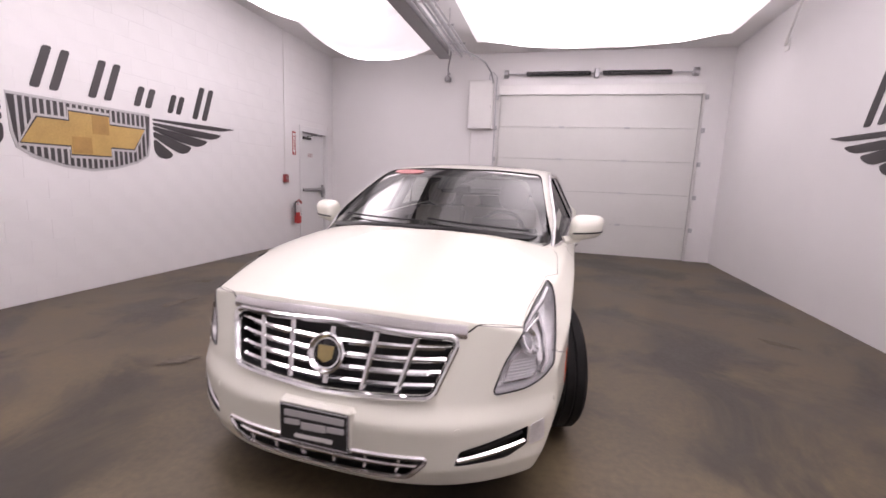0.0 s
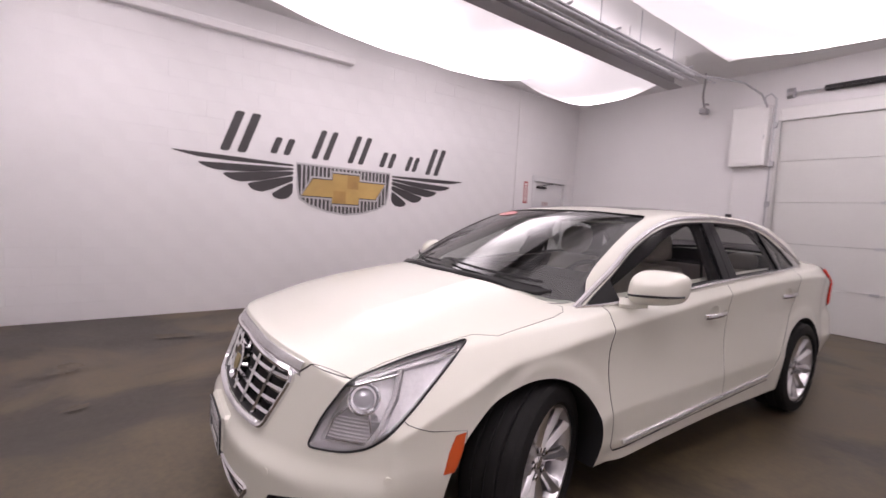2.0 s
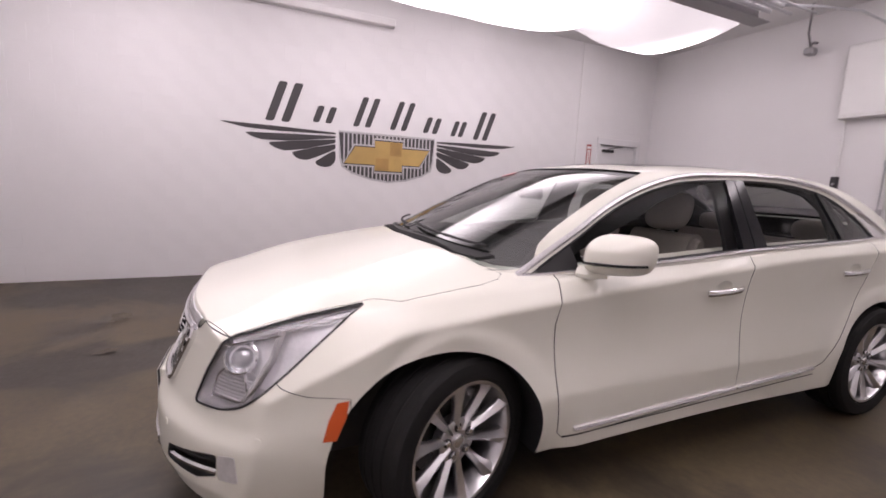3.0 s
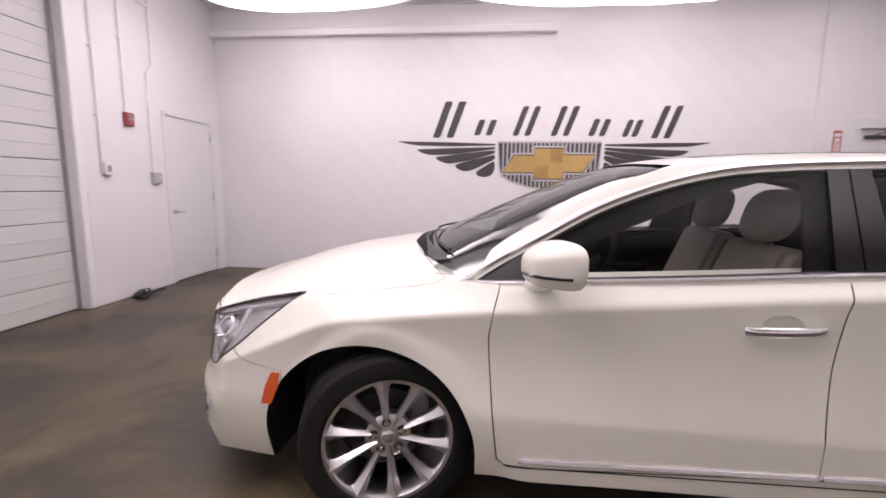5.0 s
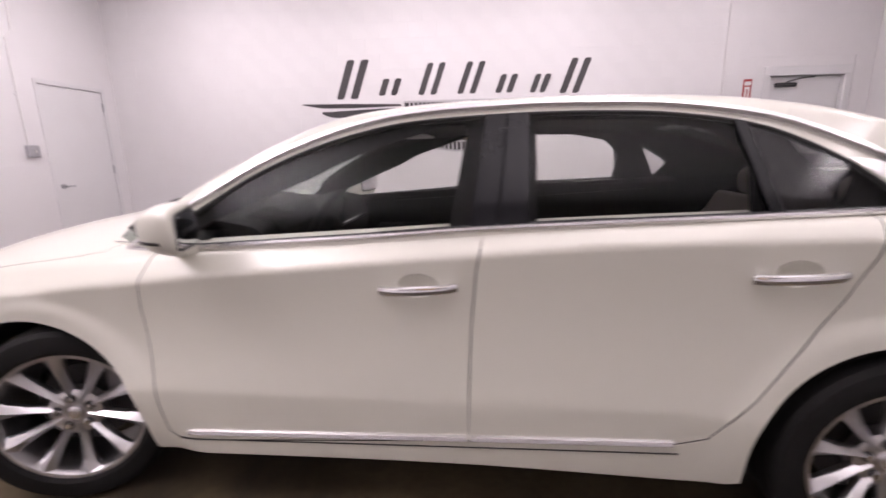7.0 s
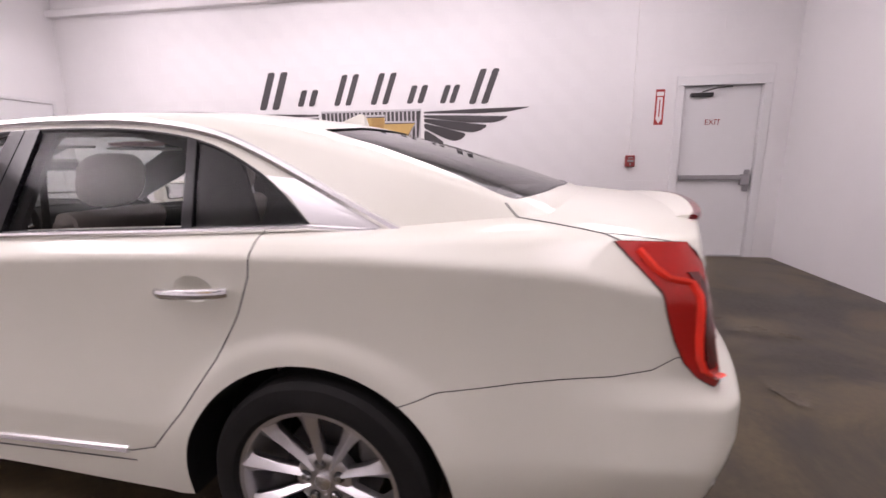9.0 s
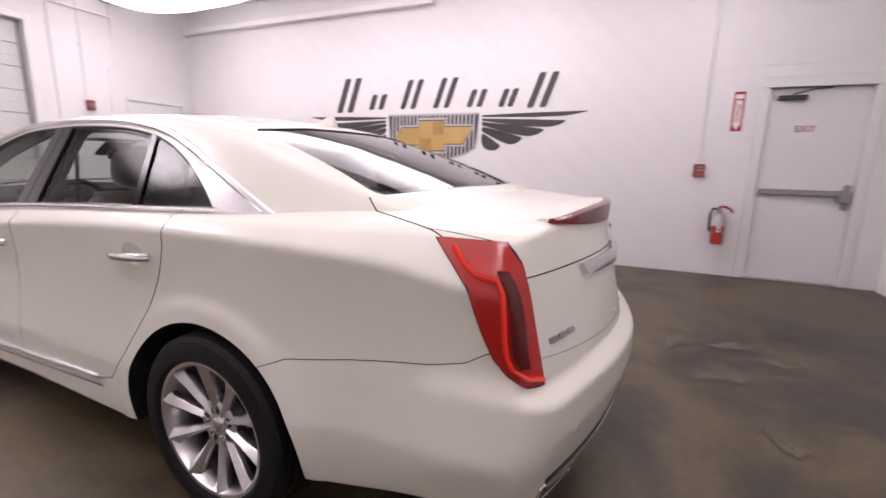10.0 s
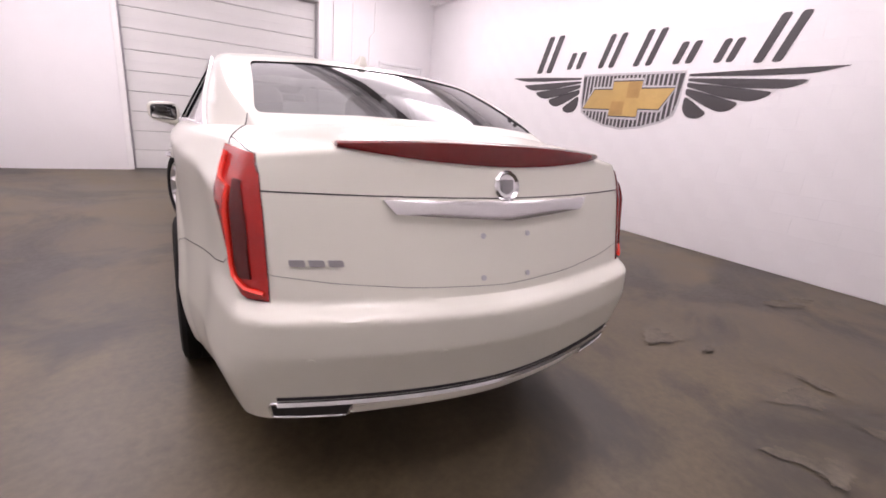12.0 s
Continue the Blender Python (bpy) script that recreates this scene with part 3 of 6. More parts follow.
z_bottom = curve([(-2.6, 0.185), (-2.0, 0.19), (-1.0, 0.235), (0, 0.262), (0.8, 0.255), (1.6, 0.27), (2.2, 0.295), (2.6, 0.325)])
z_middle = curve([(-2.6, 0.845), (-2.4, 0.880), (-2.2, 0.938), (-2.0, 0.985), (-1.8, 1.024), (-1.6, 1.060), (-1.4, 1.086), (-1.2, 1.080), (-0.9, 1.06), (0, 1.09), (1.3, 1.15), (1.8, 1.19), (2.05, 1.190), (2.3, 1.17), (2.65, 1.14)])
z_shoulder = curve([(-2.6, 0.79), (-2.3, 0.850), (-1.9, 0.908), (-1.5, 0.94), (-1.16, 0.965), (-0.86, 0.995), (-0.33, 1.034), (0.05, 1.063), (0.63, 1.09), (1.29, 1.108), (2.05, 1.118), (2.65, 1.098)])
z_crease = curve([(-2.6, 0.62), (-2.0, 0.79), (-1.476, 0.856), (-0.564, 0.945), (0.05, 0.998), (0.49, 1.03), (1.22, 1.056), (1.62, 1.052), (2.05, 1.022), (2.3, 0.985), (2.65, 0.95)])
half_width = curve([(-2.6, 0.90), (-2.2, 0.932), (-1.5, 0.95), (-1.0, 0.945), (0, 0.942), (1.0, 0.942), (1.5, 0.938), (1.8, 0.91), (2.05, 0.868), (2.3, 0.841), (2.6, 0.80)])


def body_point(a, b, c):
    """A point of a block (each side from -1 to 1) laid into the car's lower body."""
    y = -2.61 + (b + 1) / 2 * 5.23
    edge = z_shoulder(y)
    top = edge + (z_middle(y) - edge) * (1 - abs(a) ** 3.0)
    low = z_bottom(y)
    z = low + (top - low) * (c + 1) / 2
    zc = z_crease(y)
    w = half_width(y)
    if z < 0.5:
        w -= (0.055 - 0.042 * smoothstep(-1.15, -0.95, y) * smoothstep(1.0, 0.75, y) + 0.02 * smoothstep(1.8, 2.3, y)) * ((0.5 - z) / 0.27) ** 2
    elif z < zc:
        w -= 0.029 * (0.2 + 0.8 * smoothstep(-2.15, -1.85, y)) * math.sin(math.pi * 0.86 * (z - 0.5) / max(0.05, zc - 0.5))
    else:
        w -= 0.0123 + (0.8 - 0.1 * smoothstep(1.5, 2.1, y)) * (z - zc)
    for mid, rx, rz in ((-1.592, 0.43, 0.405), (1.291, 0.424, 0.410)):
        off = math.hypot((y - mid) / rx, (z - 0.335) / rz)
        w += 0.013 * smoothstep(1.25, 1.10, off)
    w += 0.022 * smoothstep(2.0, 2.4, y) * smoothstep(0.36, 0.5, z) * smoothstep(0.75, 0.66, z)
    if y > 2.535:
        w -= 0.075 * (1 - math.sqrt(max(0.0, 1 - ((y - 2.535) / 0.087) ** 2)))
    x = a * w
    nose = max(0.0, (-1.35 - y) / 1.225)
    tail = max(0.0, (y - 1.6) / 1.0)
    y += nose ** 1.4 * 0.28 * (abs(x) / 0.82) ** 3.0
    y += nose ** 5 * (max(0, z - 0.45) * 0.28 * (1 - 0.6 * smoothstep(0.5, 0.8, abs(x))) - 0.022 * smoothstep(0.52, 0.42, z) + max(0, 0.27 - z) * 0.4)
    y -= tail ** 1.4 * 0.135 * (abs(x) / 0.70) ** 1.7
    y -= tail ** 5 * (0.055 * smoothstep(0.665, 0.705, z) + max(0, z - 0.72) * 0.20 + max(0, 0.56 - z) * 0.24)
    return Vector((x, y, z))


def block(fn, na, nb, nc, smooth=3):
    """A closed block of na x nb x nc cells, each point moved by fn, its edges softened."""
    bm = bmesh.new()
    seen = {}

    def vert(i, j, k):
        if (i, j, k) not in seen:
            seen[i, j, k] = bm.verts.new(fn(2 * i / na - 1, 2 * j / nb - 1, 2 * k / nc - 1))
        return seen[i, j, k]
    for j in range(nb):
        for k in range(nc):
            for i in (0, na):
                bm.faces.new((vert(i, j, k), vert(i, j + 1, k), vert(i, j + 1, k + 1), vert(i, j, k + 1)))
        for i in range(na):
            for k in (0, nc):
                bm.faces.new((vert(i, j, k), vert(i + 1, j, k), vert(i + 1, j + 1, k), vert(i, j + 1, k)))
    for i in range(na):
        for k in range(nc):
            for j in (0, nb):
                bm.faces.new((vert(i, j, k), vert(i + 1, j, k), vert(i + 1, j, k + 1), vert(i, j, k + 1)))
    bmesh.ops.recalc_face_normals(bm, faces=bm.faces)
    for _ in range(smooth):
        bmesh.ops.smooth_vert(bm, verts=bm.verts, factor=0.5, use_axis_x=True, use_axis_y=True, use_axis_z=True)
    return bm


z_roof = curve([(-1.66, 1.0), (-1.48, 1.085), (-1.0, 1.300), (-0.6, 1.450), (-0.3, 1.498), (0.1, 1.519), (0.45, 1.520), (0.8, 1.506), (1.1, 1.472), (1.21, 1.453), (1.5, 1.383), (1.8, 1.294), (2.02, 1.218), (2.2, 1.148)])
glass_base = curve([(-1.7, 0.74), (-1.3, 0.85), (-1.0, 0.876), (-0.3, 0.888), (0.6, 0.886), (1.2, 0.860), (1.6, 0.81), (1.9, 0.735), (2.2, 0.65)])


def cabin_point(a, b, c, thin=0.0):
    """A point of a block laid into the cabin: pillars, glass and roof above the belt line."""
    y = -1.66 + thin * 2 + (b + 1) / 2 * (3.86 - thin * 4)
    low = z_shoulder(y) - 0.06 - thin * 4
    zt = max(z_roof(y), z_shoulder(y) - 0.03) - thin
    f = (c + 1) / 2
    top = zt - 0.045 * abs(a) ** 2.2
    z = low + (top - low) * f
    w = glass_base(y) - 0.51 * max(0.0, z - z_shoulder(y))
    if c > -0.9:
        w -= 0.01 * f * f
    x = a * (w - thin)
    y += 0.24 * (x / 0.78) ** 2 * max(0.0, (-0.2 - y) / 1.4) ** 0.8
    y -= 0.16 * (x / 0.72) ** 2 * max(0.0, (y - 0.9) / 1.1) ** 0.8
    return Vector((x, y, z))



body_me = plain_mesh(block(body_point, 48, 230, 80, 2), M["paint"])
cabin_me = plain_mesh(block(cabin_point, 30, 90, 18, 2), M["paint"])
BODY, CABIN = tree_of(body_me), tree_of(cabin_me)
inner_me = plain_mesh(block(lambda a, b, c: cabin_point(a, b, c, 0.035), 20, 60, 12, 2), M["trim"])
for me in (body_me, cabin_me, inner_me):
    me.shade_smooth()


def cut(me, bm, mat="black"):
    cutter = bm if isinstance(bm, bpy.types.Mesh) else plain_mesh(bm, M[mat])
    return carve(me, cutter, "DIFFERENCE")


def keep(me, bm, mat="black"):
    return carve(me, plain_mesh(bm, M[mat]), "INTERSECT")


def panel(name, me, parent, label=""):
    me.name = name
    me.set_sharp_from_angle(angle=radians(32))
    return part(name, me, None, parent, label)


BOTH = (("x", 1), ("-x", -1))
NOSE_L = (Vector((0.8, 0.6, 0)), Vector((0, 0, 1)), Vector((-0.6, 0.8, 0)))
NOSE_R = (Vector((-0.8, 0.6, 0)), Vector((0, 0, 1)), Vector((0.6, 0.8, 0)))
TAIL_L = (Vector((0.8, -0.6, 0)), Vector((0, 0, 1)), Vector((-0.6, -0.8, 0)))
TAIL_R = (Vector((-0.8, -0.6, 0)), Vector((0, 0, 1)), Vector((0.6, -0.8, 0)))

# wheel arches and the well of the cabin
for hub in (HUB_F, HUB_R):
    for s in (1, -1):
        rx, rz, mid = (0.43, 0.405, -1.592) if hub < 0 else (0.424, 0.410, 1.291)
        arch = [(mid + rx * math.cos(a), 0.335 + rz * math.sin(a)) for a in [i / 44 * math.pi for i in range(45)]]
        arch = [(arch[0][0], -0.1)] + arch + [(arch[-1][0], -0.1)]
        body_me = cut(body_me, prism(arch, "x" if s > 0 else "-x", -1.2, -0.56))
well = [(-0.745, -0.95), (0.745, -0.95), (0.745, 1.2), (0.66, 1.75), (-0.66, 1.75), (-0.745, 1.2)]
body_me = cut(body_me, prism(well, "top", -1.6, -0.33), "trim")

# lamps, grille and vents are sunk into the nose and the tail
HEADLAMP = rounded([(-0.935, 0.548), (-0.885, 0.66), (-0.79, 0.80), (-0.64, 0.862), (-0.468, 0.912), (-0.51, 0.83), (-0.58, 0.71), (-0.635, 0.632), (-0.70, 0.585), (-0.78, 0.560)], 0.03, 4)
lamp_outer = curve([(0.70, -0.85), (0.72, -0.808), (0.75, -0.772), (0.80, -0.742), (0.94, -0.694), (1.105, -0.648)])


def lamp_inner(z):
    """The lamp's inner edge runs straight up beside the boot lid."""
    p, _ = land(BODY, "rear", (0.710 + 0.006 * (z - 0.70) / 0.36, z))
    return 0.8 * p.x - 0.6 * p.y


def lamp_line(f, *heights):
    return [(lamp_outer(z) + f * (lamp_inner(z) - lamp_outer(z)), z) for z in heights]


TAILLAMP = lamp_line(0, 0.712, 0.722, 0.745, 0.787, 0.85, 0.92, 1.0, 1.06, 1.098) + lamp_line(1, 1.09, 1.04, 0.95, 0.9, 0.85, 0.8, 0.76, 0.73, 0.708)
GRILLE = rounded([(-0.505, 0.748), (0, 0.770), (0.505, 0.748), (0.435, 0.556), (0, 0.534), (-0.435, 0.556)], 0.025, 4)
LOWER = rounded([(-0.45, 0.322), (0.45, 0.322), (0.37, 0.238), (0, 0.225), (-0.37, 0.238)], 0.025, 4)
FOG = rounded([(0.545, 0.292), (0.565, 0.352), (0.78, 0.408), (0.802, 0.412), (0.800, 0.335), (0.73, 0.300)], 0.012, 4)
for way in (NOSE_L, NOSE_R):
    body_me = cut(body_me, prism(HEADLAMP, way, -2.7, -1.95), "housing")
body_me = cut(body_me, prism(GRILLE, "front", -3.0, -2.36))
body_me = cut(body_me, prism(LOWER, "front", -3.0, -2.40))
for pts in (FOG, mirrored(FOG)):
    body_me = cut(body_me, prism(pts, "front", -3.0, -2.20))

# panels with real gaps between them
brow = [land(BODY, NOSE_L, p)[0] for p in ((-0.80, 0.797), (-0.72, 0.838), (-0.64, 0.868), (-0.55, 0.894), (-0.47, 0.916))]
HOOD = [(0.0, -2.52), (0.3, -2.495), (0.53, -2.43)] + [(p.x, p.y + 0.006) for p in brow] + [(0.848, -1.75), (0.842, -1.6), (0.832, -1.42), (0.812, -1.34), (0.775, -1.305), (0.66, -1.375), (0.5, -1.46), (0.25, -1.53), (0.0, -1.545)]
HOOD = HOOD + mirrored(HOOD)[-2:0:-1]
hood_me = keep(body_me, prism(inset(HOOD, 0.0012), "top", -1.4, -0.74))
body_me = cut(body_me, prism(inset(HOOD, -0.0012), "top", -1.4, -0.74))
LID = [(0.767, 1.5), (0.757, 1.122), (0.720, 1.088), (0.717, 1.0), (-0.717, 1.0), (-0.720, 1.088), (-0.757, 1.122), (-0.767, 1.5)]
LIP = [(0.717, 0.9985), (0.717, 0.780), (0.55, 0.757), (0.32, 0.738), (0.0, 0.728), (-0.32, 0.738), (-0.55, 0.757), (-0.717, 0.780), (-0.717, 0.9985)]
# seen from above, the lid narrows from the lamps to the foot of the rear window
low, _ = land(BODY, TAIL_L, lamp_line(0.1, 1.10)[0])
high, _ = land(CABIN, "rear", (0.675, 1.186))
LID_SIDE = [(low.x + (high.x - low.x) * (i / 16) ** 1.25, low.y + (high.y - low.y) * i / 16) for i in range(17)]
DECK = [(0.0, 3.0), (0.9, 3.0), (0.9, low.y + 0.02)] + LID_SIDE + [(0.0, high.y)]
DECK = DECK + mirrored(DECK)[-2:0:-1]
lid_me = keep(keep(body_me, prism(inset(LID, 0.0018), "rear", -3.0, -1.7)), prism(inset(DECK, 0.001), "top", -1.5, -0.9))
body_me = cut(body_me, keep(plain_mesh(prism(inset(LID, -0.0018), "rear", -3.0, -1.7), M["black"]), prism(inset(DECK, -0.001), "top", -1.5, -0.9)))
lip_me = keep(body_me, prism(inset(LIP, 0.0009), "rear", -3.0, -2.2))
body_me = cut(body_me, prism(inset(LIP, -0.0009), "rear", -3.0, -2.2))
NOSE = [(-2.9, -0.1), (-1.96, -0.1), (-1.94, 0.61), (-2.08, 0.63), (-2.16, 0.66), (-2.24, 0.74), (-2.30, 0.796), (-2.9, 0.88)]
TAIL = [(3.0, -0.1), (1.5, -0.1), (1.5, 0.61), (1.56, 0.652), (1.66, 0.692), (1.87, 0.722), (2.12, 0.745), (2.22, 0.765), (2.28, 0.80), (3.0, 0.80)]
nose_me = keep(body_me, prism(inset(NOSE, 0.0015), "x", -1.3, 1.3))
body_me = cut(body_me, prism(inset(NOSE, -0.0015), "x", -1.3, 1.3))
tail_me = keep(body_me, prism(inset(TAIL, 0.0015), "x", -1.3, 1.3))
body_me = cut(body_me, prism(inset(TAIL, -0.0015), "x", -1.3, 1.3))
DOOR_F = [(-1.07, 1.25), (-1.083, 1.0), (-1.108, 0.90), (-1.124, 0.80), (-1.118, 0.70), (-1.10, 0.5), (-1.08, 0.33), (-1.045, 0.298), (-0.5, 0.333), (0.012, 0.366), (0.014, 0.55), (0.02, 0.753), (0.037, 0.95), (0.06, 1.07), (0.08, 1.25)]
DOOR_R = [(0.08, 1.25), (0.06, 1.07), (0.037, 0.95), (0.02, 0.753), (0.014, 0.55), (0.012, 0.366), (0.4, 0.385), (0.66, 0.40), (0.75, 0.425), (0.87, 0.56), (0.995, 0.735), (1.08, 0.875), (1.135, 1.0), (1.15, 1.085), (1.16, 1.25)]
doors = []
for name, pts in (("front_door", DOOR_F), ("rear_door", DOOR_R)):
    door_me = keep(body_me, prism(inset(pts, 0.0022), "x", -1.2, -0.75))
    # the hollow behind the pull handle
    y, z = (-0.146, 0.894) if name == "front_door" else (0.946, 0.949)
    hit, nor = land(BODY, "x", (y, z))
    cup = bmesh.new()
    bmesh.ops.create_uvsphere(cup, u_segments=28, v_segments=16, radius=1.0)
    cup.transform(Matrix.Translation(hit + Vector((0.016, 0, 0))) @ Matrix.Diagonal((0.036, 0.072, 0.046, 1)))
    door_me = cut(door_me, cup, "paint")
    for way, s in BOTH:
        body_me = cut(body_me, prism(inset(pts, -0.0022), way, -1.2, -0.75))
    doors.append((name, door_me))

body = panel("body", body_me, car)
hood = panel("hood", hood_me, car)
trunk = panel("trunk_lid", lid_me, car)
panel("lid_face", lip_me, trunk)
nose = panel("front_bumper", nose_me, car)
tail = panel("rear_bumper", tail_me, car)
left_doors = {}
for name, door_me in doors:
    right_me = flip_x(door_me, name)
    left_doors[name, 1] = panel(name, door_me, car)
    left_doors[name, -1] = panel(name, right_me, car)

# the cabin shell with its openings
arch = curve([(-1.18, 0.986), (-1.1, 1.043), (-0.926, 1.143), (-0.755, 1.240), (-0.58, 1.316), (-0.4, 1.372), (-0.2, 1.409), (0.15, 1.428), (0.45, 1.427), (0.667, 1.413),
              (0.9, 1.370), (1.08, 1.290), (1.2, 1.207), (1.285, 1.131)])
belt = curve([(-1.18, 0.984), (-0.86, 1.012), (-0.33, 1.05), (0.05, 1.078), (0.63, 1.106), (1.285, 1.130)])


def run(f, y0, y1, n):
    return [(y0 + (y1 - y0) * i / n, f(y0 + (y1 - y0) * i / n)) for i in range(n + 1)]


SIDE = run(arch, -1.18, 1.285, 54) + run(belt, 1.22, -1.13, 20)
SCREEN = rounded([(-0.80, 0.995), (-0.635, 1.440), (-0.3, 1.462), (0.3, 1.462), (0.635, 1.440), (0.80, 0.995)], 0.05, 5)
REAR = rounded([(-0.655, 1.192), (-0.585, 1.412), (-0.3, 1.436), (0.3, 1.436), (0.585, 1.412), (0.655, 1.192), (0.3, 1.212), (-0.3, 1.212)], 0.03, 5)
shell_me = carve(cabin_me, inner_me, "DIFFERENCE")
for way, s in BOTH:
    shell_me = cut(shell_me, prism(SIDE, way, -1.2, -0.3))
shell_me = cut(shell_me, prism(SCREEN, "front", -2.2, -0.35))
shell_me = cut(shell_me, prism(REAR, "rear", -2.4, -0.95))
# the dark lining inside the windows, its openings smaller than the glass
LINING = inset(SIDE, -0.035)
OPENINGS = [[(-1.06, 0.985), (-0.93, 1.07), (-0.75, 1.145), (-0.55, 1.225), (-0.41, 1.292), (-0.21, 1.356), (-0.09, 1.391), (0.0, 1.392), (-0.055, 1.055)],
            [(0.225, 1.072), (0.225, 1.402), (0.57, 1.396), (0.765, 1.360), (0.866, 1.272), (0.85, 1.095)],
            [(0.985, 1.335), (1.14, 1.25), (1.165, 1.215), (1.105, 1.125)]]
lining_me = carve(plain_mesh(block(lambda a, b, c: cabin_point(a, b, c, 0.037), 24, 80, 16, 2), M["trim"]), plain_mesh(block(lambda a, b, c: cabin_point(a, b, c, 0.055), 20, 60, 12, 2), M["trim"]), "DIFFERENCE")
lining_me.shade_smooth()
lining_me = keep(lining_me, prism(LINING, "x", -1.2, -0.3), "trim")
for pts in OPENINGS:
    lining_me = cut(lining_me, prism(rounded(pts, 0.02, 3), "x", -1.2, -0.3), "trim")
far_lining_me = flip_x(lining_me, "side_lining")
panel("side_lining", lining_me, car, "dark lining round the side windows")
panel("side_lining", far_lining_me, car, "dark lining round the side windows")
SUNROOF = rounded([(-0.43, -0.28), (0.43, -0.28), (0.43, 0.62), (-0.43, 0.62)], 0.05, 4)
roof = panel("roof", shell_me, car)
part("sunroof", patch(CABIN, "top", dense(SUNROOF, 0.08), 0.002, 0.004, 8), M["dark_glass"], roof, "black glass sunroof")
part("windscreen", patch(CABIN, "front", dense(inset(SCREEN, -0.012), 0.05), -0.005, 0.006, 10), M["screen"], car, "clear windscreen mirroring the ceiling lights")
part("rear_window", patch(CABIN, "rear", dense(inset(REAR, -0.012), 0.05), -0.005, 0.006, 10), M["rear_glass"], car, "dark tinted rear window")
part("sticker", patch(CABIN, "front", [(-0.43 + 0.15 * math.cos(i / 24 * math.tau), 1.426 + 0.017 * math.sin(i / 24 * math.tau)) for i in range(24)], 0.0, 0.001, 2), M["sticker"], car, "pink and red sticker on the windscreen")
part("mirror_mount", patch(CABIN, "front", rounded([(-0.10, 1.41), (0.10, 1.41), (0.07, 1.315), (-0.07, 1.315)], 0.02, 3), -0.016, 0.012, 3), M["black"], car, "black sensor cover behind the windscreen")

# side windows, pillar covers and bright trim
QUARTER = run(arch, 0.86, 1.278, 12) + run(belt, 1.2, 0.92, 5)
BLACK_B = [[(0.015, 1.072), (0.098, 1.078), (0.128, 1.426), (0.062, 1.424)], [(0.104, 1.078), (0.198, 1.085), (0.200, 1.427), (0.134, 1.426)]]
BLACK_C = [(0.885, 1.113), (0.92, 1.116), (0.855, 1.380), (0.82, 1.389)]
trim_arch = curve([(-1.241, 0.975), (-1.1, 1.068), (-0.926, 1.166), (-0.755, 1.262), (-0.58, 1.337), (-0.4, 1.393), (-0.2, 1.430), (0.15, 1.449), (0.45, 1.448), (0.667, 1.435), (0.917, 1.393),
                   (1.08, 1.335), (1.245, 1.258), (1.40, 1.180), (1.54, 1.108)])
TRIM_TOP = run(trim_arch, -1.241, 1.54, 74)
TRIM_LOW = [(-1.241, 0.975)] + run(lambda y: belt(y) - 0.007, -1.08, 1.28, 30) + [(1.54, 1.108)]
CORNER = [(1.285, 1.135), (1.21, 1.205), (1.12, 1.268), (1.245, 1.255), (1.40, 1.178), (1.54, 1.11), (1.40, 1.118)]
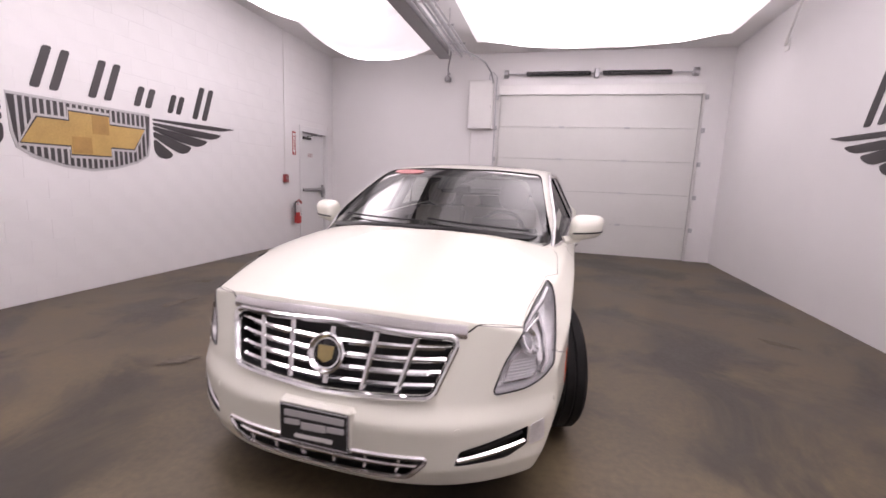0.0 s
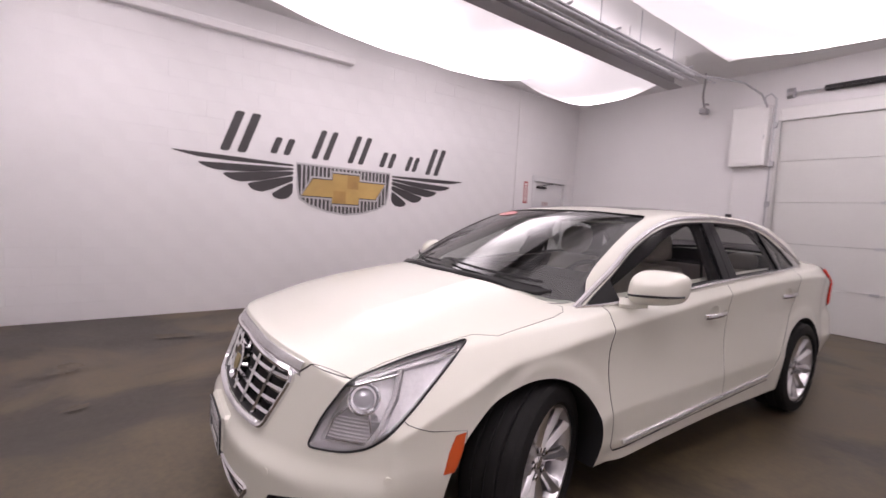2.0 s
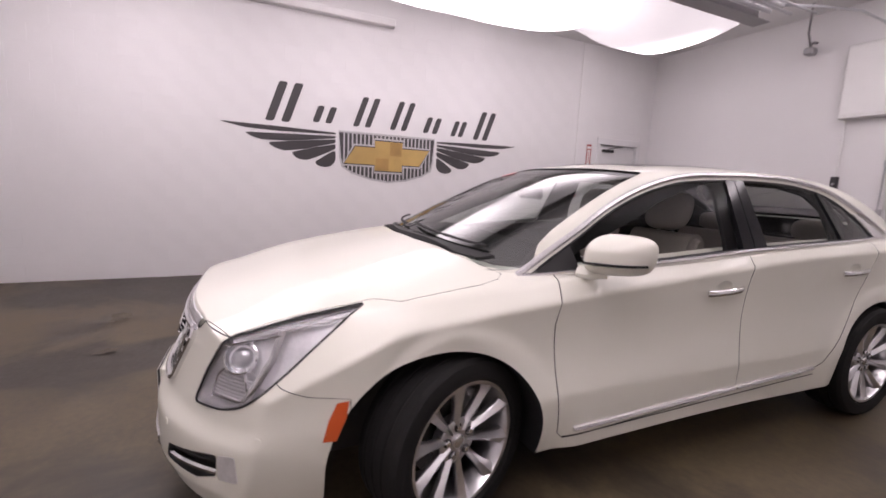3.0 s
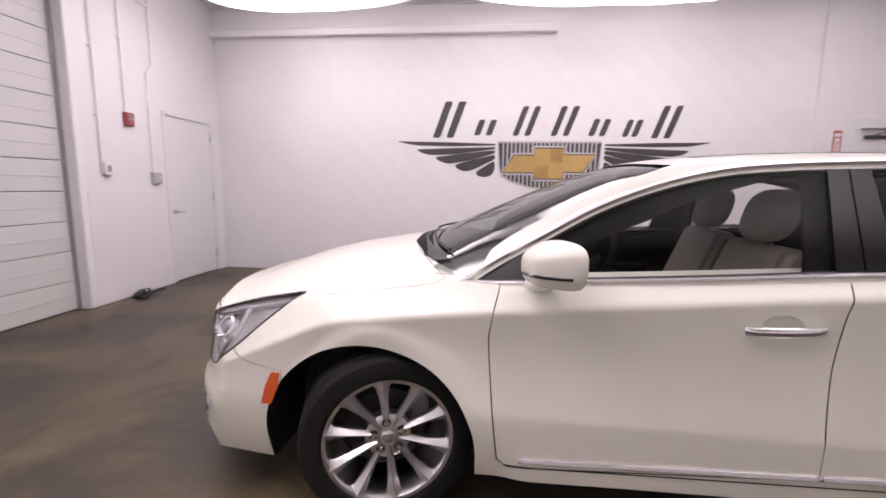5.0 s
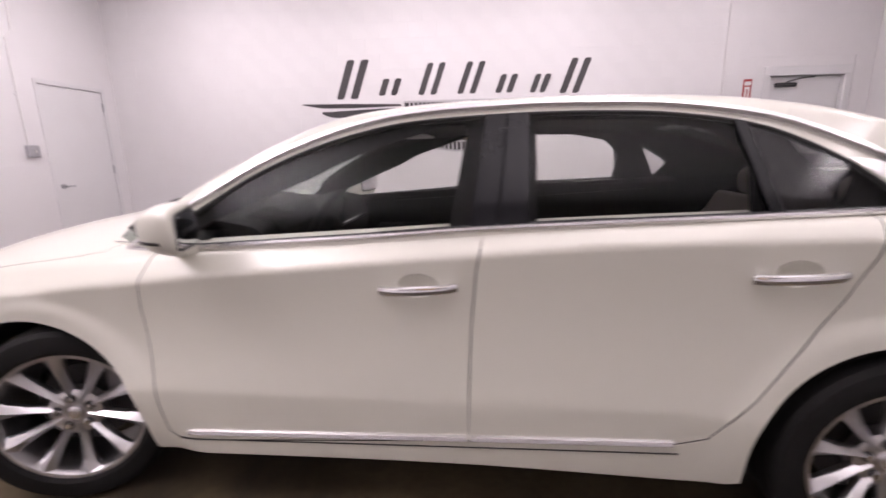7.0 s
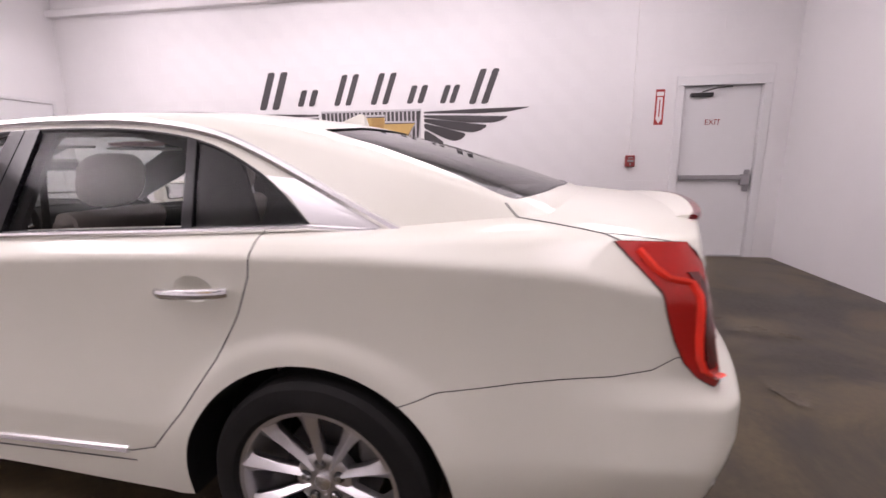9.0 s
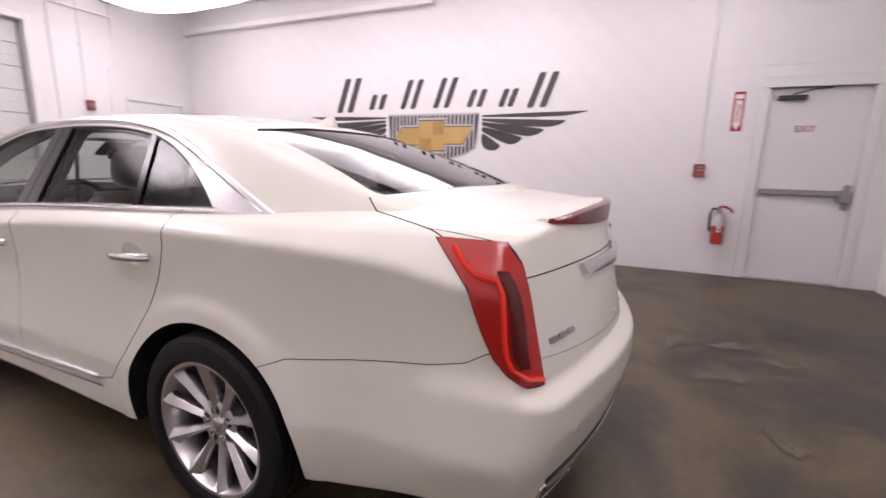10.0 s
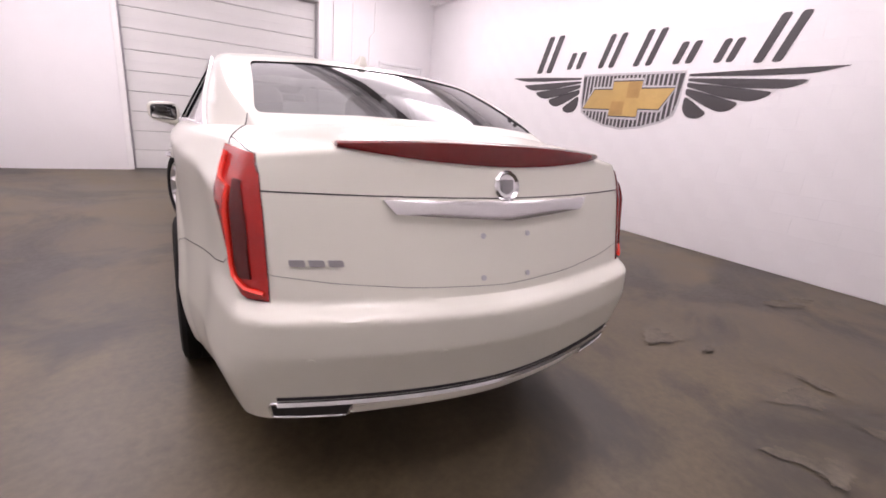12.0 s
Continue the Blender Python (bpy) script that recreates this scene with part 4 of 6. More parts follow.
for way, s in BOTH:
    # three panes, parted at the pillar covers
    panes = (("front_side_window", run(arch, -1.17, 0.06, 28) + run(belt, 0.06, -1.12, 16), "side_glass"),
             ("rear_side_window", run(arch, 0.19, 0.83, 18) + run(belt, 0.90, 0.19, 10), "side_glass"),
             ("quarter_window", QUARTER, "quarter_glass"))
    for name, pts, mat in panes:
        part(name, patch(CABIN, way, dense(pts, 0.05), -0.008, 0.004, 7), M[mat], car)
    for pts in BLACK_B:
        part("pillar_cover", patch(CABIN, way, dense(pts, 0.04), 0.001, 0.03, 4), M["gloss_black"], car, "gloss black pillar cover")
    part("pillar_cover", patch(CABIN, way, dense(BLACK_C, 0.04), 0.0, 0.03, 3), M["gloss_black"], car, "gloss black pillar cover")
    part("window_frame", sweep(on(CABIN, way, dense(SIDE, 0.03), -0.010), 0.010, 6, True), M["black"], car, "black rubber window seal")
    path = on(CABIN, way, dense(TRIM_TOP, 0.04, False), 0.003)
    part("window_trim", sweep(path, 0.017, 8, False, None, 0.9), M["satin"], car, "chrome window surround")
    path = on(CABIN, way, dense(TRIM_LOW, 0.04, False), 0.004)
    part("belt_trim", sweep(path, 0.011, 8, False, None, 0.8), M["satin"], car, "chrome belt moulding")
    part("trim_corner", patch(CABIN, way, dense(CORNER, 0.03), 0.004, 0.01, 3), M["satin"], car, "chrome corner of the window surround")
    # the dark ledge inside the glass, on top of the doors
    bm, rows = bmesh.new(), []
    for i in range(41):
        y = -1.10 + 2.32 * i / 40
        hit, _ = land(CABIN, way, (y, belt(y)))
        rows.append([bm.verts.new((s * (abs(hit.x) - d), hit.y, belt(y) + h)) for d, h in ((0.012, -0.008), (0.05, -0.004), (0.115, -0.012), (0.13, -0.03), (0.13, -0.07), (0.012, -0.07))])
    for p, q in zip(rows, rows[1:]):
        for k in range(6):
            bm.faces.new((p[k], p[(k + 1) % 6], q[(k + 1) % 6], q[k]))
    bm.faces.new(rows[0][::-1])
    bm.faces.new(rows[-1])
    part("inner_ledge", bm, M["trim"], car, "dark ledge inside the side windows")
    part("mirror_sail", patch(CABIN, way, [(-1.17, 0.986), (-1.02, 1.083), (-0.985, 1.10), (-0.965, 1.008)], 0.0, 0.01, 3), M["black"], car, "black mirror base")
    # door handles with their recesses
    for y, z, door in ((-0.146, 0.888, "front_door"), (0.946, 0.943, "rear_door")):
        owner = left_doors[door, s]
        pts = on(BODY, way, [(y - 0.12 + 0.24 * i / 12, z + 0.06 * (-0.12 + 0.24 * i / 12)) for i in range(13)], 0.0)
        path = [p + Vector((s * (0.010 + 0.024 * math.sin(math.pi * i / 12) ** 0.5), 0, 0)) for i, p in enumerate(pts)]
        part("handle", sweep(path, 0.0155, 10, False, None, 0.62, up=(s, 0, 0)), M["chrome"], owner, "chrome pull handle")
        part("handle_band", sweep([p + Vector((0, 0, 0.003)) for p in path[1:-1]], 0.0125, 8, False, None, 0.7, up=(s, 0, 0)), M["paint"], owner)
    # bright strip along the foot of the doors
    for a, b, door in ((-1.0, 0.006, "front_door"), (0.02, 0.65, "rear_door")):
        foot = on(BODY, way, [(a + (b - a) * i / 24, 0.338 + (a + (b - a) * i / 24 + 0.96) * 0.0405) for i in range(25)], 0.002)
        part("sill_strip", sweep(foot, 0.0115, 6, False, None, 1.1), M["satin"], left_doors[door, s], "chrome strip along the door's foot")
    groove = on(BODY, way, [(-1.05 + 1.72 * i / 30, 0.303 + 0.036 * (1.72 * i / 30)) for i in range(31)], 0.0)
    part("rocker_groove", sweep(groove, 0.0028, 6), M["black"], body, "thin dark groove along the rocker panel")
    # side marker before the front wheel
    mark = [(-1.985, 0.600), (-1.945, 0.604), (-1.955, 0.543), (-1.988, 0.468), (-2.032, 0.468), (-2.012, 0.543)]
    part("side_marker", patch(BODY, way, dense(mark, 0.02), 0.003, 0.004, 3), M["amber"], nose, "orange side marker")


# ---- front of the car ----
def headlamp(way, s):
    glow = part("headlamp", patch(BODY, way, dense(HEADLAMP, 0.03), -0.0, 0.004, 8), M["lens"], car, "clear swept-back headlamp lens")
    u, v, d = way
    # a bowl that follows the lens, five centimetres behind it
    part("reflector", patch(BODY, way, dense(inset(HEADLAMP, 0.006), 0.03), -0.055, 0.01, 8), M["housing"], glow, "silver reflector bowl")
    hit, nor = land(BODY, way, (-0.735, 0.745))
    eye = hit - nor * 0.045
    bm = lathe([(0.0, 0.054), (0.026, 0.057), (0.029, 0.051), (0.012, 0.044), (0.006, 0.0)], 28, "z")
    turn = nor.to_track_quat("Z", "Y").to_matrix().to_4x4()
    bm.transform(Matrix.Translation(eye) @ turn)
    part("projector_ring", bm, M["chrome"], glow, "chrome projector ring")
    bm = bmesh.new()
    bmesh.ops.create_uvsphere(bm, u_segments=20, v_segments=12, radius=0.040)
    bm.transform(Matrix.Translation(eye + nor * 0.002) @ turn @ Matrix.Diagonal((1, 1, 0.6, 1)))
    part("projector", bm, M["lamp_eye"], glow, "grey glass projector")
    part("light_blade", sweep(on(BODY, way, [(-0.655, 0.83), (-0.645, 0.74), (-0.668, 0.65), (-0.70, 0.60)], -0.018), 0.014, 6), M["satin"], glow, "vertical light guide")
    part("upper_blade", sweep(on(BODY, way, [(-0.78, 0.795), (-0.68, 0.835), (-0.58, 0.865), (-0.50, 0.893)], -0.02), 0.011, 6), M["satin"], glow)
    part("lens_edge", sweep(on(BODY, way, dense(HEADLAMP, 0.02), 0.0), 0.0038, 6, True), M["black"], glow, "black rim of the lens")
    # a ribbed box under the projector, and a bright brow over it
    for i in range(7):
        z = 0.588 + 0.0125 * i
        part("rib", sweep(on(BODY, way, [(-0.885 + 0.028 * (z - 0.588) / 0.075 + 0.165 * k / 6, z) for k in range(7)], -0.034), 0.0035, 5), M["housing"], glow)
    part("brow", sweep(on(BODY, way, [(-0.80 + 0.15 * k / 8, 0.775 + 0.035 * k / 8) for k in range(9)], -0.012), 0.008, 6, False, None, 0.6), M["chrome"], glow, "chrome brow over the projector")
    part("bezel", sweep(on(BODY, way, [(-0.875, 0.585), (-0.85, 0.66), (-0.80, 0.70), (-0.72, 0.70), (-0.70, 0.62), (-0.72, 0.585)], -0.028), 0.006, 6, True), M["satin"], glow, "satin bezel")


headlamp(NOSE_L, 1)
headlamp(NOSE_R, -1)

grille = part("grille", patch(BODY, "front", dense(inset(GRILLE, -0.004), 0.04), -0.085, 0.09, 6), M["black"], car, "black grille backing behind chrome bars")
part("grille_frame", sweep(on(BODY, "front", dense(inset(GRILLE, -0.012), 0.03), 0.004), 0.017, 8, True, None, 0.7), M["chrome"], grille, "chrome grille surround")
# a broad bright band with a rounded face
bm = bmesh.new()
rows = []
for i in range(41):
    x = -0.545 + 1.09 * i / 40
    k = (x / 0.545) ** 2
    rows.append([bm.verts.new(p) for p in (on(BODY, "front", [(x, 0.832 - 0.022 * k)], -0.004) + on(BODY, "front", [(x, 0.828 - 0.022 * k)], 0.006) + on(BODY, "front", [(x, 0.808 - 0.021 * k)], 0.012)
                                             + on(BODY, "front", [(x, 0.786 - 0.020 * k)], 0.008) + on(BODY, "front", [(x, 0.772 - 0.020 * k)], -0.004))])
for p, q in zip(rows, rows[1:]):
    for k in range(4):
        bm.faces.new((p[k], p[k + 1], q[k + 1], q[k]))
part("grille_crown", bm, M["satin"], grille, "broad chrome band over the grille")
left = curve([(0.534, -0.425), (0.556, -0.435), (0.770, -0.505)])
for k in range(4):
    z = 0.583 + k * 0.0475
    w = -left(z) + 0.004
    rows = on(BODY, "front", [(-w + 2 * w * i / 30, z - 0.016 + 0.016 * abs(-1 + 2 * i / 30)) for i in range(31)], -0.022)
    part("grille_bar", sweep(rows, 0.0125, 6, False, None, 1.2), M["chrome"], grille, "chrome cross bar")
for x0 in (-0.355, -0.19, 0.0, 0.19, 0.355):
    post = on(BODY, "front", [(x0 * (0.86 + 0.16 * i / 8), 0.546 + 0.216 * i / 8) for i in range(9)], -0.016)
    part("grille_post", sweep(post, 0.0115, 6, False, None, 1.2), M["chrome"], grille, "chrome upright")
hit, nor = land(BODY, "front", (0.0, 0.66))
turn = Matrix.Translation(hit) @ nor.to_track_quat("Z", "Y").to_matrix().to_4x4()
bm = lathe([(-0.02, 0.0), (-0.02, 0.062), (0.0, 0.078), (0.018, 0.082), (0.024, 0.074), (0.012, 0.062), (0.008, 0.0)], 40, "z")
bm.transform(turn)
badge = part("badge", bm, M["chrome"], grille, "round chrome badge")
bm = lathe([(0.009, 0.060), (0.014, 0.052), (0.015, 0.0)], 32, "z")
bm.transform(turn)
part("badge_face", bm, M["dark_glass"], grille, "dark face of the badge")
bm = prism(rounded([(-0.035, 0.03), (0.035, 0.03), (0.031, -0.02), (0.0, -0.038), (-0.031, -0.02)], 0.006, 3), (Vector((1, 0, 0)), Vector((0, 1, 0)), Vector((0, 0, -1))), -0.021, -0.012)
bm.transform(turn)
part("badge_shield", bm, M["brass"], grille, "dull gold shield on the badge")

lower = part("lower_grille", patch(BODY, "front", dense(inset(LOWER, -0.003), 0.04), -0.06, 0.065, 4), M["black"], nose, "black lower air intake")
part("intake_frame", sweep(on(BODY, "front", dense(inset(LOWER, -0.004), 0.03), 0.0), 0.010, 6, True), M["satin"], lower, "chrome intake surround")
part("intake_bar", sweep(on(BODY, "front", [(-0.42 + 0.84 * i / 24, 0.278) for i in range(25)], -0.02), 0.008, 6), M["satin"], lower)
for x in (-0.33, -0.2, -0.07, 0.07, 0.2, 0.33):
    part("intake_post", sweep(on(BODY, "front", [(x, 0.238), (x * 1.05, 0.315)], -0.015), 0.007, 6), M["satin"], lower)
for s in (1, -1):
    flip = (lambda pts: pts) if s > 0 else mirrored
    fog = part("fog_pocket", patch(BODY, "front", flip(dense(inset(FOG, -0.003), 0.03)), -0.05, 0.055, 4), M["black"], nose, "black vent under the headlamp")
    part("fog_blade", sweep(on(BODY, "front", flip([(0.56 + 0.235 * i / 8, 0.306 + 0.036 * i / 8) for i in range(9)]), -0.012), 0.010, 6), M["chrome"], fog, "chrome blade")
    part("fog_blade", sweep(on(BODY, "front", flip([(0.585 + 0.205 * i / 8, 0.336 + 0.042 * i / 8) for i in range(9)]), -0.02), 0.007, 6), M["black"], fog)
    part("fog_lamp", patch(BODY, "front", flip(rounded([(0.806, 0.414), (0.856, 0.426), (0.862, 0.332), (0.806, 0.326)], 0.010, 3)), 0.002, 0.012, 3), M["housing"], fog, "silver upright lamp")
    for x, z in ((0.892, 0.487), (0.55, 0.43)):
        hit, nor = land(BODY, "front", (s * x, z))
        part("sensor", cyl(hit - nor * 0.005, hit + nor * 0.003, 0.013, n=16), M["paint"], nose, "round parking sensor")

# dealer plate at the front: plain bars where it is written on
hit, nor = land(BODY, "front", (0.0, 0.393))
part("plate_bracket", box(-0.165, hit.y - 0.004, 0.305, 0.165, hit.y + 0.06, 0.485, 0.012), M["paint"], nose, "white plate bracket")
plate = part("plate", box(-0.153, hit.y - 0.013, 0.316, 0.153, hit.y - 0.006, 0.470, 0.002), M["black"], nose, "black dealer plate with silver marks")
face = hit.y - 0.0155
for x0, x1, z0, z1, mat in ((-0.13, 0.135, 0.422, 0.449, "decal_grey"), (-0.055, 0.055, 0.376, 0.406, "decal_grey"), (-0.13, -0.06, 0.386, 0.409, "decal_grey"), (0.06, 0.135, 0.386, 0.409, "decal_grey"),
                            (-0.085, 0.085, 0.336, 0.353, "white")):
    part("plate_mark", prism(rounded([(x0, z0), (x1, z0 + 0.004), (x1, z1 + 0.004), (x0, z1)], 0.006, 3), "front", face, face + 0.004), M[mat], plate)
part("plate_border", sweep([(-0.15, face + 0.002, 0.319), (0.15, face + 0.002, 0.319), (0.15, face + 0.002, 0.467), (-0.15, face + 0.002, 0.467)], 0.0025, 4, True), M["decal_grey"], plate)

# cowl and wipers
COWL = [(-0.66, 1.030), (-0.4, 1.052), (0.0, 1.062), (0.4, 1.052), (0.66, 1.030), (0.70, 1.045), (0.4, 1.072), (0.0, 1.083), (-0.4, 1.072), (-0.70, 1.045)]
part("cowl", patch(CABIN, "front", dense(COWL, 0.05), 0.006, 0.02, 4), M["black"], car, "black plastic cowl")
for a, b in (((0.64, 1.068), (0.03, 1.112)), ((-0.04, 1.098), (-0.62, 1.10))):
    arm = on(CABIN, "front", [(a[0] + (b[0] - a[0]) * i / 16, a[1] + (b[1] - a[1]) * i / 16) for i in range(17)], 0.014)
    part("wiper", sweep(arm, 0.0075, 6, False, None, 0.8), M["black"], car, "black windscreen wiper")


# ---- door mirrors ----
def mirror_shell(s):
    bm = bmesh.new()
    bmesh.ops.create_uvsphere(bm, u_segments=36, v_segments=24, radius=1.0)
    for v in bm.verts:
        x, y, z = v.co
        bx, bz = (math.copysign(abs(t) ** 0.6, t) for t in (x, z))
        by = -abs(y) ** 0.7 if y < 0 else abs(y) ** 0.3
        ahead = max(0.0, -by)
        rise = 0.084 * bz * (1.0 - 0.10 * bx) * ((1 - 0.42 * ahead ** 1.6) if bz > 0 else (1 - 0.12 * ahead))
        v.co = Vector((s * (0.995 + 0.112 * bx * (1 - 0.16 * ahead) + 0.008 * bz), -0.890 + 0.105 * by * (1.05 if by < 0 else 0.42) + 0.04 * bx, 1.088 + rise + 0.008 * bx))
    return bm


for s in (1, -1):
    shell = part("side_mirror", mirror_shell(s), M["paint"], car, "white door mirror housing")
    skin = tree_of(shell.data)
    face = [(s * 0.907, 1.032), (s * 1.082, 1.040), (s * 1.082, 1.140), (s * 0.907, 1.152)]
    part("mirror_rim", patch(skin, "rear", dense(rounded(inset(face, -0.006), 0.03, 5), 0.02), 0.001, 0.004, 4), M["black"], shell)
    part("mirror_glass", patch(skin, "rear", dense(rounded(inset(face, 0.004), 0.03, 5), 0.02), 0.003, 0.003, 5), M["chrome"], shell, "mirror glass")
    part("signal_strip", sweep(on(skin, "front", [(s * (0.912 + 0.187 * i / 14), 1.050 + 0.012 * i / 14) for i in range(15)], 0.0), 0.006, 6), M["dark_glass"], shell, "dark indicator strip")
    part("mirror_arm", sweep([(s * 0.85, -0.98, 1.0), (s * 0.90, -0.95, 1.0), (s * 0.95, -0.91, 1.012)], 0.032, 8, False, None, 0.6), M["paint"], shell)


# ---- tail of the car ----
def taillamp(way):
    lamp = part("tail_lamp", patch(BODY, way, dense(TAILLAMP, 0.03), 0.006, 0.012, 8), M["lamp_red"], car, "tall red tail lamp")
    dark = [q for f, z in ((0.54, 1.02), (0.49, 0.93), (0.42, 0.86), (0.35, 0.80), (0.37, 0.765), (0.62, 0.765), (0.66, 0.80), (0.70, 0.86), (0.73, 0.93), (0.70, 1.02)) for q in lamp_line(f, z)]
    part("lamp_well", patch(BODY, way, dense(dark, 0.03), 0.0125, 0.003, 8), M["lamp_mid"], lamp, "dark red inner lens")
    guide = [q for f, z in ((0.17, 1.075), (0.15, 1.03), (0.21, 1.008), (0.47, 0.996), (0.41, 0.94), (0.33, 0.86), (0.25, 0.80), (0.22, 0.765), (0.38, 0.738), (0.90, 0.728)) for q in lamp_line(f, z)]
    part("light_guide", sweep(on(BODY, way, dense(guide, 0.02, False), 0.011), 0.0125, 6, False, None, 0.5), M["lamp_bright"], lamp, "bright red light guide")
    part("lamp_edge", sweep(on(BODY, way, dense(TAILLAMP, 0.02), 0.003), 0.003, 6, True), M["lamp_mid"], lamp)


taillamp(TAIL_L)
taillamp(TAIL_R)
# the dark gap that runs from each lamp up to the foot of the rear window
for side in (1, -1):
    seam = []
    for x, y in LID_SIDE:
        tops = [h[0] for h in (land(BODY, "top", (side * x, y)), land(CABIN, "top", (side * x, y))) if h[0] is not None]
        seam.append(max(tops, key=lambda p: p.z))
    part("lid_gap", sweep(seam, 0.0026, 6), M["black"], trunk)
# the boot lid ends in a low blade, white ahead and dark red along its end
ramp, blade = bmesh.new(), bmesh.new()
ramp_rows, blade_rows = [], []
for i in range(29):
    x = -0.52 + 1.04 * i / 28
    k = max(0.03, 1 - (x / 0.52) ** 2)
    edge, _ = land(BODY, "rear", (x, 1.112 + 0.014 * (1 - k)))
    ahead, _ = land(BODY, "top", (x, edge.y - 0.06 - 0.10 * k))
    top, low = 1.142 + 0.024 * k, 1.129 - 0.033 * k
    front = edge.y - 0.010 - 0.008 * k
    rise = ahead.z - 0.004 + (top + 0.004 - ahead.z) * (front - ahead.y) / (edge.y - ahead.y)
    ramp_rows.append([ramp.verts.new(p) for p in (ahead - Vector((0, 0, 0.004)), (x, front - 0.02, rise - 0.001), (x, front, rise + 0.0005), (x, front - 0.01, rise - 0.03))])
    blade_rows.append([blade.verts.new(p) for p in ((x, front, rise - 0.0005), (x, edge.y, top + 0.001), (x, edge.y + 0.012, top - 0.004), (x, edge.y + 0.014, (top + low) / 2), (x, edge.y + 0.010, low), (x, front, low), (x, front - 0.005, rise - 0.015))])
for bm, rows in ((ramp, ramp_rows), (blade, blade_rows)):
    n = len(rows[0])
    for p, q in zip(rows, rows[1:]):
        for k in range(n):
            bm.faces.new((p[k], p[(k + 1) % n], q[(k + 1) % n], q[k]))
    bm.faces.new(rows[0][::-1])
    bm.faces.new(rows[-1])
part("spoiler", ramp, M["paint"], trunk, "white lip on the boot lid")
part("brake_light", blade, M["lamp_deep"], trunk, "dark red high brake light")
BAR = [(-0.405, 0.990), (0.405, 0.990), (0.37, 0.950), (0.0, 0.930), (-0.37, 0.950)]
part("plate_bar", patch(BODY, "rear", dense(BAR, 0.04), 0.016, 0.02, 5, bulge=0.007), M["satin"], trunk, "broad chrome bar over the plate place")
hit, nor = land(BODY, "rear", (0.0, 1.037))
turn = Matrix.Translation(hit) @ nor.to_track_quat("Z", "Y").to_matrix().to_4x4()
bm = lathe([(-0.01, 0.0), (-0.01, 0.045), (0.006, 0.05), (0.012, 0.044), (0.004, 0.036), (0.003, 0.0)], 32, "z")
bm.transform(turn)
part("rear_badge", bm, M["chrome"], trunk, "round chrome badge")
bm = prism(rounded([(-0.024, 0.02), (0.024, 0.02), (0.021, -0.014), (0.0, -0.027), (-0.021, -0.014)], 0.005, 3), (Vector((1, 0, 0)), Vector((0, 1, 0)), Vector((0, 0, -1))), -0.009, -0.002)
bm.transform(turn)
part("badge_shield", bm, M["grey"], trunk)
for k in range(3):
    x = 0.655 - 0.05 * k
    part("model_mark", patch(BODY, "rear", rounded([(x, 0.803), (x - 0.04, 0.803), (x - 0.036, 0.821), (x + 0.004, 0.821)], 0.004, 2), 0.006, 0.006, 2), M["grey"], trunk)
for x, z in ((-0.09, 0.885), (0.09, 0.885), (-0.09, 0.755), (0.09, 0.755)):
    hit, nor = land(BODY, "rear", (x, z))
    part("plate_screw", cyl(hit - nor * 0.003, hit + nor * 0.004, 0.009, n=10), M["steel"], trunk)
for x in (-0.62, -0.24, 0.24, 0.62):
    hit, nor = land(BODY, "rear", (x, 0.545))
    part("sensor", cyl(hit - nor * 0.005, hit + nor * 0.002, 0.012, n=16), M["paint"], tail, "round parking sensor")
strip = on(BODY, "rear", [(-0.70 + 1.40 * i / 30, 0.378 + 0.010 * abs(-1 + i / 15) ** 2) for i in range(31)], 0.0)
part("bumper_strip", sweep(strip, 0.012, 6, False, None, 1.1), M["chrome"], tail, "chrome strip along the bumper's foot")
part("bumper_groove", sweep([p + Vector((0, 0.001, 0.020)) for p in strip], 0.009, 6, False, None, 1.0), M["black"], tail, "black groove over the bright strip")
part("diffuser", sweep([p + Vector((0, -0.035, -0.03)) for p in strip], 0.03, 8, False, None, 0.8), M["black"], tail, "black lower valance")
for s in (1, -1):
    outer = rounded([(s * 0.49, 0.378), (s * 0.72, 0.394), (s * 0.71, 0.340), (s * 0.50, 0.326)], 0.014, 4)
    pipe = part("exhaust_tip", patch(BODY, "rear", dense(outer, 0.02), 0.003, 0.006, 3), M["black"], tail, "black exhaust outlet in the bumper")
    part("exhaust_rim", sweep(on(BODY, "rear", dense(outer, 0.02), 0.004), 0.0045, 6, True), M["chrome"], pipe, "chrome rim")
bm = bmesh.new()
fin = [(0.98, 1.455), (1.03, 1.487), (1.11, 1.518), (1.13, 1.515), (1.145, 1.435), (1.05, 1.435)]
prism(rounded(fin, 0.02, 3), "x", -0.012, 0.012, bm)
for v in bm.verts:
    v.co.x *= 1.0 + 3.0 * max(0, 1.50 - v.co.z) / 0.1
part("antenna_fin", bm, M["paint"], roof, "white shark-fin antenna")


